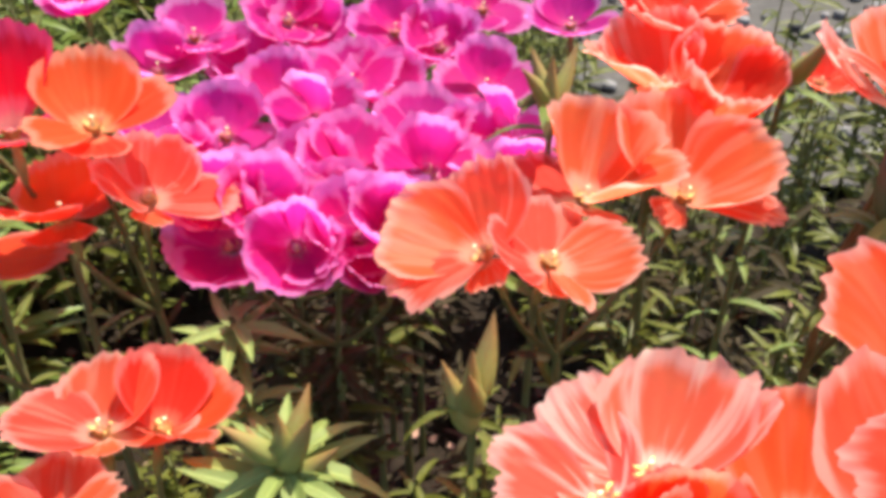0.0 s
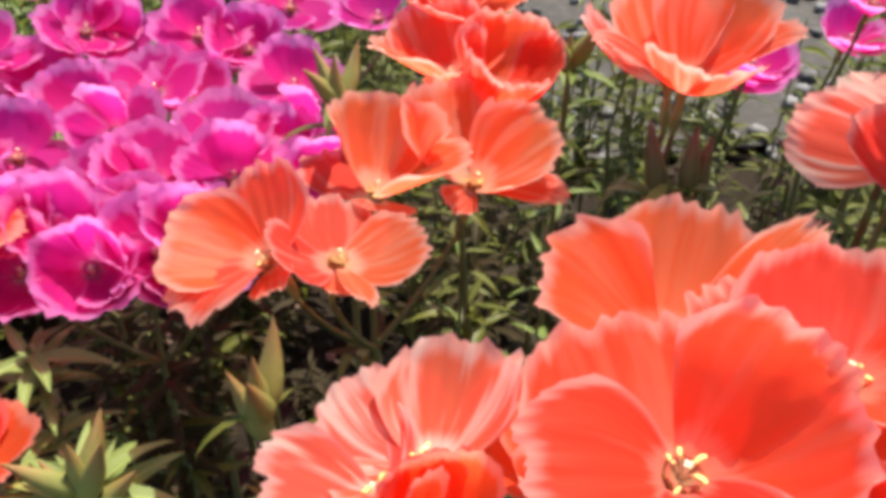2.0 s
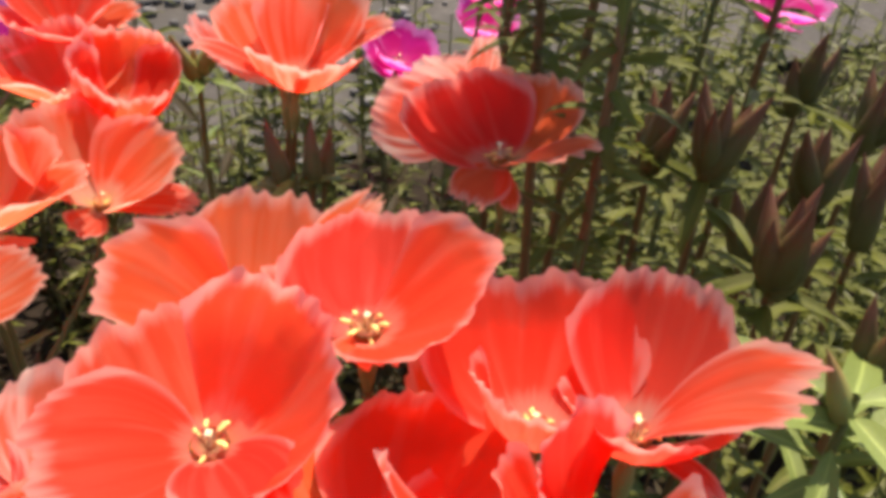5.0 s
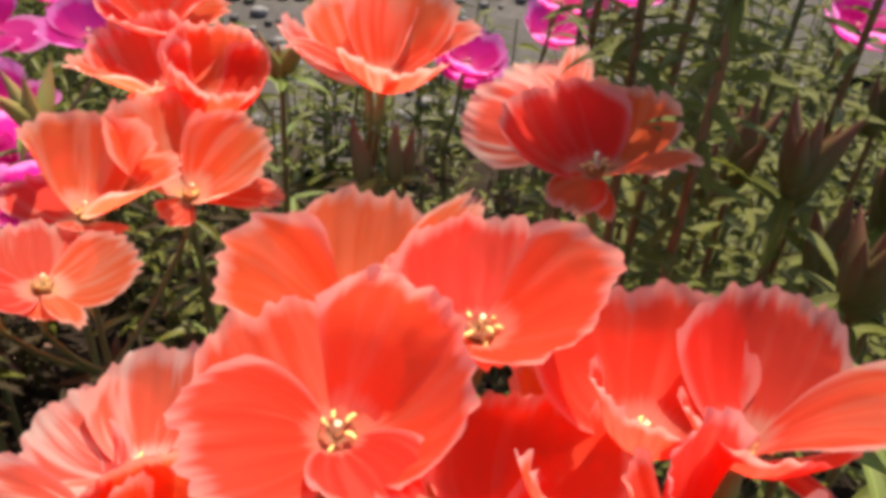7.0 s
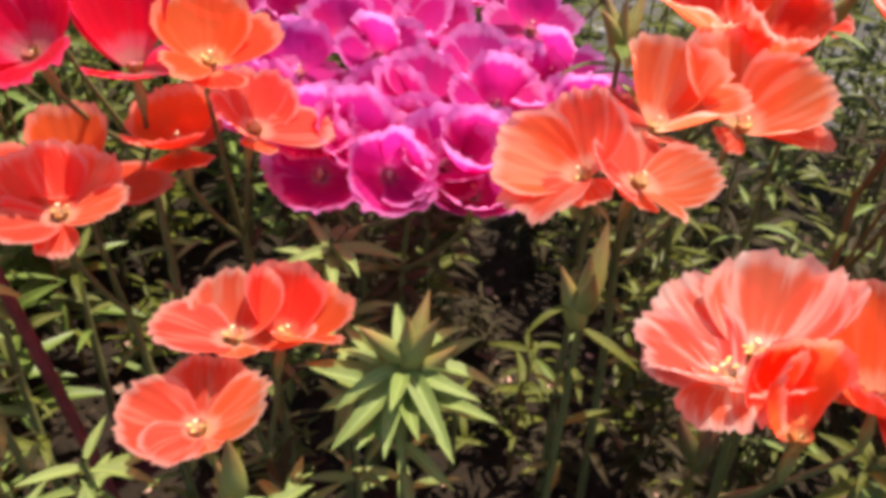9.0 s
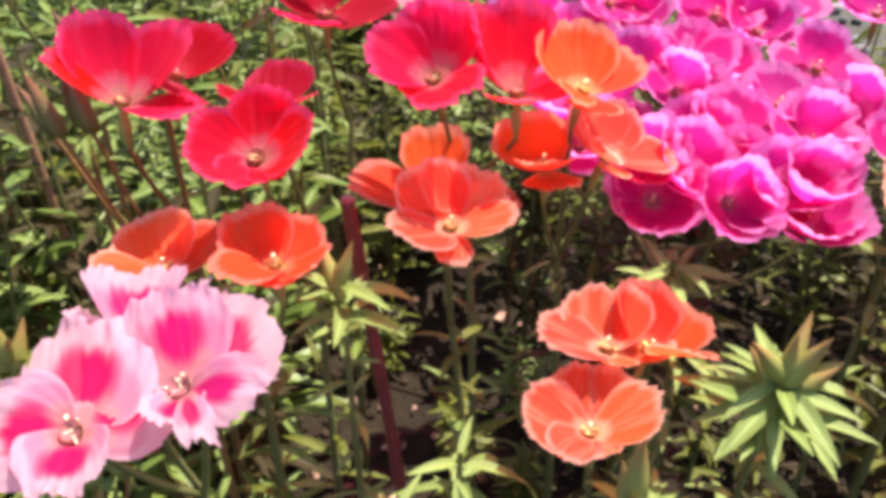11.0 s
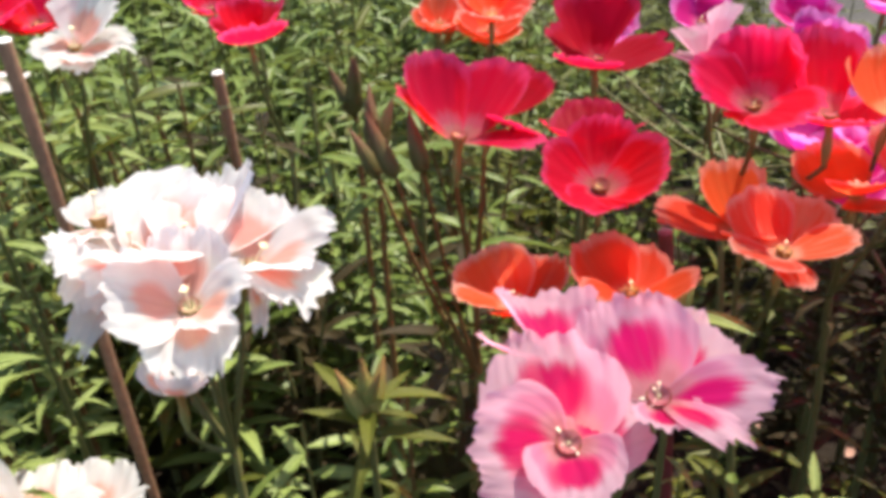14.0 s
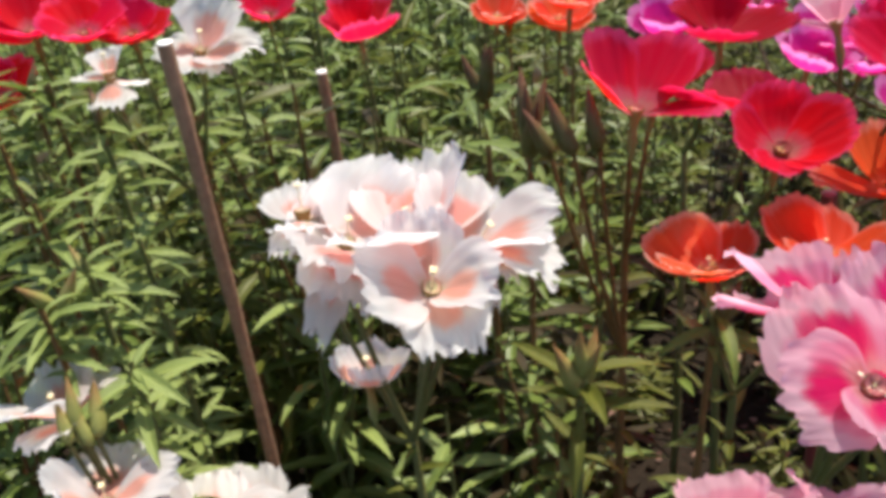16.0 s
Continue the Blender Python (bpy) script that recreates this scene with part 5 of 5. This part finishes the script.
leafy_shoot("small green sprig with two buds", (-0.215, 0.20), (-0.212, 0.195, 0.285), 6, 0.030, 3, 0.026, seed=81, crown=5, pale=True, spread=0.2)
leafy_shoot("green sprig with upright buds before a low coral flower", (-0.10, 0.19), (-0.100, 0.190, 0.322), 6, 0.034, 3, 0.034, seed=82, crown=4, pale=True, spread=0.3)
leafy_shoot("small green sprig with narrow leaves", (-0.26, 0.20), (-0.265, 0.195, 0.270), 8, 0.034, 0, seed=83, crown=10, pale=True)
leafy_shoot("small green sprig with narrow leaves", (-0.09, 0.20), (-0.085, 0.210, 0.290), 8, 0.036, 0, seed=84, crown=10, pale=True)
leafy_shoot("green shoot with pale arching leaves", (0.325, 0.085), (0.322, 0.082, 0.445), 16, 0.055, 1, 0.036, seed=85, crown=10, pale=True)
leafy_shoot("shoot ending in one large ruddy bud", (0.361, 0.113), (0.361, 0.103, 0.423), 14, 0.045, 2, 0.040, seed=86, crown=3, deep=True, ruddy=True, spread=0.2)
leafy_shoot("green shoot with a folded bud cluster", (-0.385, 0.225), (-0.384, 0.216, 0.365), 14, 0.036, 4, 0.028, seed=87, crown=8, spread=0.35, deep=True)
leafy_shoot("green shoot with white-tipped bud", (-0.645, 0.29), (-0.643, 0.283, 0.380), 30, 0.036, 2, 0.028, seed=88, crown=6, pale=True)
leafy_shoot("green shoot with ruddy upright buds", (-0.315, 0.265), (-0.313, 0.258, 0.365), 12, 0.036, 3, 0.028, seed=89, crown=5, ruddy=True, spread=0.3)
leafy_shoot("green shoot with ruddy upright buds", (-0.395, 0.36), (-0.392, 0.352, 0.420), 24, 0.036, 4, 0.036, seed=90, crown=5, ruddy=True, spread=0.35)
leafy_shoot("green shoot with ruddy upright buds", (-0.415, 0.42), (-0.412, 0.412, 0.435), 24, 0.036, 3, 0.036, seed=91, crown=5, ruddy=True, spread=0.35)
for k, (x, y, z) in enumerate([(0.065, 0.42, 0.13), (0.015, 0.43, 0.10), (0.08, 0.47, 0.12), (-0.05, 0.44, 0.10)]):
    leafy_shoot("low dark sprig on the shaded soil", (x, y + 0.006), (x, y, z), 9, 0.036, 0, seed=150 + k, deep=True, ruddy=k % 2 == 0, crown=5)
leafy_shoot("small green sprig under the coral flowers", (0.196, 0.225), (0.196, 0.217, 0.300), 8, 0.038, 0, seed=92, crown=8, deep=True)
leafy_shoot("small green sprig with brown-green buds", (0.117, 0.24), (0.117, 0.232, 0.285), 6, 0.032, 4, 0.034, seed=93, crown=2, spread=0.3, deep=True, ruddy=True)
for k, (x, y, z) in enumerate([(-0.645, 0.40, 0.435), (-0.69, 0.42, 0.45), (-0.745, 0.46, 0.46), (-0.62, 0.50, 0.43)]):
    leafy_shoot("tall ruddy-stemmed shoot with arching green leaves", (x + 0.004, y + 0.01), (x, y, z), 46, 0.036, 2, 0.02, seed=110 + k, ruddy=True, crown=6, first=0.25, rise=0.25, pale=k % 2 == 0)
for k, (x, y, z) in enumerate([(-0.678, 0.418, 0.451), (-0.636, 0.382, 0.423), (-0.661, 0.329, 0.414), (-0.628, 0.297, 0.396), (-0.641, 0.267, 0.385), (-0.622, 0.355, 0.374), (-0.605, 0.449, 0.414), (-0.600, 0.255, 0.358), (-0.568, 0.487, 0.393)]):
    leafy_shoot("green shoot with pale arching leaves beside the white flowers", (x + 0.004, y + 0.008), (x, y, z), 34, 0.042, 1 if k % 3 == 0 else 0, 0.022, seed=130 + k, ruddy=k % 2 == 0, crown=7, first=0.4, rise=0.35, pale=True)

# -- filling --
pr = np.random.default_rng(77)


def filler_shape(height, leaves, size, mat_seed):
    """One bushy green plant: its stems, and its leaves as a second mesh."""
    rng = np.random.default_rng(mat_seed)
    st, lf = Shape(), Shape()
    for b in range(3):
        a = rng.uniform(0, 6.28)
        lean = rng.uniform(0.015, 0.04) * (0 if b == 0 else 1.3)
        h = height * (1 if b == 0 else rng.uniform(0.7, 0.95))
        path = bend((0, 0, -0.01), (0, 0, h * 0.5), (lean * math.cos(a), lean * math.sin(a), h), 10)
        st.tube(path, np.linspace(0.0019, 0.0008, 10), 5)
        turn = rng.uniform(0, 6.28)
        for k in range(leaves):
            t = 0.2 + 0.8 * (k + rng.uniform(0, 1)) / leaves
            i = min(int(t * 9), 8)
            p = path[i] + (path[i + 1] - path[i]) * (t * 9 - i)
            turn += 2.4 + rng.uniform(-0.5, 0.5)
            m = aim(p, (math.cos(turn), math.sin(turn), rng.uniform(-0.1, 0.8)), size * rng.uniform(0.6, 1.2) * (1 - 0.4 * t ** 3), rng.uniform(-0.5, 0.5))
            pts = LEAF_PTS[rng.integers(10)][::2]
            r = np.array(m.to_3x3())
            lf.grid(pts @ r.T + np.array(m.translation))
    return st, lf


FILLERS = []
for k in range(12):
    st, lf = filler_shape(0.30, 18, 0.050, 300 + k)
    mat = (LEAF_DEEP_SHADE, LEAF, LEAF_BROWN_SHADE, LEAF, LEAF_BROWN_SHADE, LEAF_PALE)[k % 6]
    FILLERS.append((st, lf, st.mesh("stem", STEM_RED if k % 4 == 1 else STEM), lf.mesh("foliage", mat)))


def bed_height(x, y):
    """How high the green stands: lower under the front heads, tall at the back."""
    h = 0.22
    if x < -0.32:
        h = 0.24 + 0.16 * min(max((y - 0.27) / 0.2, 0), 1)
    elif x < -0.1 and y > 0.42:
        h = 0.31
    elif x > 0.30 and y > 0.12:
        h = 0.26
    elif x > 0.10 and y > 0.3:
        h = 0.27
    if 0.0 < x < 0.55 and 0.3 < y < 0.8:
        h *= pr.choice([0.65, 0.9, 1.15])
    if y > 0.8 and x > -0.3:
        h = 0.30
    if 0.2 < x < 1.2 and 0.68 < y:                                  # the last rows before the paving
        h = pr.choice([0.22, 0.30, 0.36])
    if 0.07 < x < 0.26 and 0.46 < y < 0.68:                          # a tall dark stand beside the magenta head
        h = 0.34
    if -0.34 < x < 0.13 and 0.10 < y < 0.50:
        h = 0.15
    if -0.16 < x < 0.13 and 0.17 < y < 0.52:
        h = pr.choice([0.0, 0.0, 0.06, 0.09])
    if -0.28 < x < 0.06 and 0.40 < y < 0.62:
        h = pr.choice([0.0, 0.09, 0.13])
    if x < -0.52 and y < 0.36:
        h = 0.19
    if -0.67 < x < -0.50 and y < 0.30:
        h = 0.12
    if -0.68 < x < -0.575 and 0.30 < y < 0.47:                      # a dark gap beside the cane
        h = pr.choice([0.0, 0.0, 0.12])
    return h


far_stems, far_leaves, shade_leaves = Shape(), Shape(), Shape()
step = 0.070
for i in range(38):
    for j in range(30):
        x, y = -1.3 + i * step + pr.uniform(-0.03, 0.03), -0.02 + j * step + pr.uniform(-0.03, 0.03)
        h = bed_height(x, y) * pr.uniform(0.8, 1.1)
        thin_out = 0.2 if h < 0.18 else 0.25 if x > 0.24 and y > 0.6 else 0.12
        if pr.uniform() < thin_out or h == 0 or (x > 0.22 and y > 0.95):
            continue
        # Where shade falls, plants with shade-darkened leaf colours are picked.
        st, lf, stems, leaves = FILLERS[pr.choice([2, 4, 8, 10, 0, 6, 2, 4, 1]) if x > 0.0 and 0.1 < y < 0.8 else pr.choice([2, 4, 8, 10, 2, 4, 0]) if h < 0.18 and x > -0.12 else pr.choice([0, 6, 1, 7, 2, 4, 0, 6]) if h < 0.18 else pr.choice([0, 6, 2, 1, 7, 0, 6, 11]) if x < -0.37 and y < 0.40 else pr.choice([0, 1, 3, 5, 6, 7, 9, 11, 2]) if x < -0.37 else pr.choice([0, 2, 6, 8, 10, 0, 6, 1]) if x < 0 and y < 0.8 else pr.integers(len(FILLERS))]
        k, turn = h / 0.30, pr.uniform(0, 6.28)
        wide = (0.55 + 0.45 * k) * (1.25 if x < -0.32 else 1.0)
        if -0.80 < x < 0.55 and y < 0.72:
            ob = tagged(new("green_plant"), "bushy green plant of narrow leaves without flowers", "plant", "green plants filling the bed")
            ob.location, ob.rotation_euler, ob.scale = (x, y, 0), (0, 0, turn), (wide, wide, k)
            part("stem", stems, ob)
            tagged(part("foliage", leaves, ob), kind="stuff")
        else:
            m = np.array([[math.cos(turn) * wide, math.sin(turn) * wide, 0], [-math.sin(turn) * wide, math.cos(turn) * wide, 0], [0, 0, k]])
            # Towards the right, leaves go to the mesh with shade in its green.
            for src, dst in ((st, far_stems), (lf, shade_leaves if x + pr.uniform(-0.35, 0.35) > -0.25 else far_leaves)):
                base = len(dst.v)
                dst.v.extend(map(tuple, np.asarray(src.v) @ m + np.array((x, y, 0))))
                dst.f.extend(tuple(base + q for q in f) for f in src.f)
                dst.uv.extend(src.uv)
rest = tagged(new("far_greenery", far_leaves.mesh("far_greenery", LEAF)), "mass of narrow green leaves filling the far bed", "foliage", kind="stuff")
# Shade on this side is part of the leaf colour.
dark = tagged(new("far_greenery", shade_leaves.mesh("far_greenery", LEAF_DEEP_SHADE)), "narrow leaves near the paving, shade put into a darker green", "foliage", kind="stuff")
part("far_stalk", far_stems.mesh("far_stalk", STEM), rest)

# ---- litter on the soil
lit = Shape()
for k in range(300):
    x, y = pr.uniform(-0.7, 0.5), pr.uniform(0.15, 0.8)
    r, a, b = pr.uniform(0.0018, 0.0052), pr.uniform(0, 6.28), pr.uniform(-0.5, 0.5)
    g = np.array([[(u * r * (0.5 + 0.5 * math.sin(2.6 * v + 0.3)), (v - 0.5) * 2 * r, 0.004 + abs(u) * r * 0.5 * b + 0.003 * math.sin(3 * v + k)) for u in (-1, -0.4, 0.4, 1)] for v in (0, 0.33, 0.66, 1)])
    c, q = math.cos(a), math.sin(a)
    g = np.stack([g[..., 0] * c - g[..., 1] * q + x, g[..., 0] * q + g[..., 1] * c + y, g[..., 2] + ground_height(x, y) + 0.004], 2)
    lit.grid(g)
tagged(new("fallen_petals", lit.mesh("fallen_petals", LITTER)), "withered brown and pink petals fallen on the soil", "fallen petals", kind="stuff")

# ---- crumbs of soil
crumb = Shape()
ring = np.arange(6) * math.pi / 3
for k in range(1600):
    x, y, r = pr.uniform(-0.75, 0.5), pr.uniform(0.12, 0.8), pr.uniform(0.0015, 0.006) * pr.uniform(0.6, 1.3)
    lump = np.array([[(q * math.cos(a), q * math.sin(a), h) for a in ring] for q, h in ((0.15, -0.8), (0.95, -0.2), (0.8, 0.55), (0.1, 0.9))]) * r
    lump = lump * pr.uniform(0.7, 1.25, (4, 6, 1)) + np.array((x, y, ground_height(x, y) + r * 0.4))
    crumb.grid(lump, True)
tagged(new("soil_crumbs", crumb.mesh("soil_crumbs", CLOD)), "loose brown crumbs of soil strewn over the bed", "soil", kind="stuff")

# ---- canes
BROWN_CANE = "thin brown wooden garden cane stuck in the soil"
for top, foot, stain, label in (((-0.573, 0.338, 0.492), (-0.578, 0.362, -0.03), CANE, BROWN_CANE),
                                ((-0.524, 0.501, 0.419), (-0.520, 0.515, -0.03), CANE, BROWN_CANE),
                                ((-0.2415, 0.3128, 0.392), (-0.207, 0.318, -0.03), CANE_RED, "thin dark red garden cane among the coral flowers")):
    cane = tagged(new("cane"), label, "garden cane", "garden canes")
    cane.location = foot
    e = np.array(top) - np.array(foot)
    s = Shape()
    path = bend((0, 0, 0), e * 0.5 + np.array((0.003, 0.001, 0)), e, 16)
    s.tube(path, 0.0040 + 0.0003 * np.sin(np.arange(16) * 1.9), 10)
    part("rod", s.mesh("rod", stain), cane)
    s = Shape()
    s.tube(np.array([e - unit(e) * 0.0002, e + unit(e) * 0.0006, e + unit(e) * 0.0010]), [0.0041, 0.0036, 0.0001], 10)
    part("cut_end", s.mesh("cut_end", CANE_TIP if stain is CANE else stain), cane, "pale cut end of the cane" if stain is CANE else "")

# ---- a cut stake between the front flowers
stake = tagged(new("garden_stake"), "weathered brown garden stake with a grey cracked cut end", "garden stake")
stake.location = (0.1635, 0.0641, -0.03)
turn = np.arange(20) * math.pi / 10
uneven = 1 + 0.03 * np.sin(3 * turn) + 0.02 * np.sin(5 * turn + 1)
tall = 0.5146
rod = np.array([[(r * q * math.cos(a), r * q * math.sin(a), z) for a, q in zip(turn, uneven)] for r, z in ((0.0059, 0), (0.0058, 0.2), (0.0056, tall - 0.001), (0.0053, tall))])
part("rod", Shape().grid(rod, True).mesh("rod", CANE), stake)
face = np.array([[(r * q * math.cos(a), r * q * math.sin(a), tall + h) for a, q in zip(turn, uneven)] for r, h in ((0.0053, 0.0001), (0.0045, 0.0005), (0.0022, 0.0004), (0.0012, 0.0002), (0.0011, -0.004))])
part("cut_end", Shape().grid(face, True).mesh("cut_end", STAKE_END), stake, "grey weathered cut end")
pith = np.array([[(r * math.cos(a), r * math.sin(a), tall - 0.003) for a in turn] for r in (0.0013, 0.0001)])
part("pith", Shape().grid(pith, True).mesh("pith", SOIL), stake, "dark hollow pith")
for a, reach in ((0.5, 0.0051), (2.6, 0.0052), (4.4, 0.0048)):
    c, q = math.cos(a), math.sin(a)
    gap = np.array([[(r * c - w * q, r * q + w * c, tall + 0.0007) for w in (-b, b)] for r, b in ((0.001, 0.0001), (0.003, 0.00022), (reach, 0.00035))])
    part("crack", Shape().grid(gap).mesh("crack", SOIL), stake)

# ---- paving behind the bed
pv = np.array([[(x, y, 0.02 + 0.0015 * noise.noise((x * 9, y * 9, 1))) for x in np.linspace(0.24, 6, 60)] for y in np.linspace(0.98, 6, 50)])
s = Shape().grid(pv)
tagged(new("pavement", s.mesh("pavement", PAVING)), "rough light grey paving beside the flower bed", "pavement", kind="structure")

# ---- rough grey stones along the edge of the paving
stones = Shape()
ring = np.arange(8) * math.pi / 4
for k in range(330):
    x, y = 0.24 + pr.uniform(0, 1.0) ** 1.3 * 1.1, 0.93 + pr.uniform(0, 1.0) ** 1.3 * 0.9
    r = pr.uniform(0.007, 0.020)
    sides = pr.uniform(0.75, 1.15, 8)
    lump = np.array([[(q * c * math.cos(a), q * c * math.sin(a) * 0.8, h) for a, c in zip(ring, sides)] for q, h in ((0.6, -0.5), (1.0, -0.1), (0.85, 0.35), (0.45, 0.5), (0.02, 0.52))]) * r
    turn = pr.uniform(0, 6.28)
    c, q = math.cos(turn), math.sin(turn)
    lump = np.stack([lump[..., 0] * c - lump[..., 1] * q + x, lump[..., 0] * q + lump[..., 1] * c + y, lump[..., 2] + 0.022 + r * 0.35], 2)
    stones.grid(lump, True)
tagged(new("grey_stones", stones.mesh("grey_stones", GRAVEL)), "rough grey stones strewn along the edge of the paving", "stones", kind="stuff")
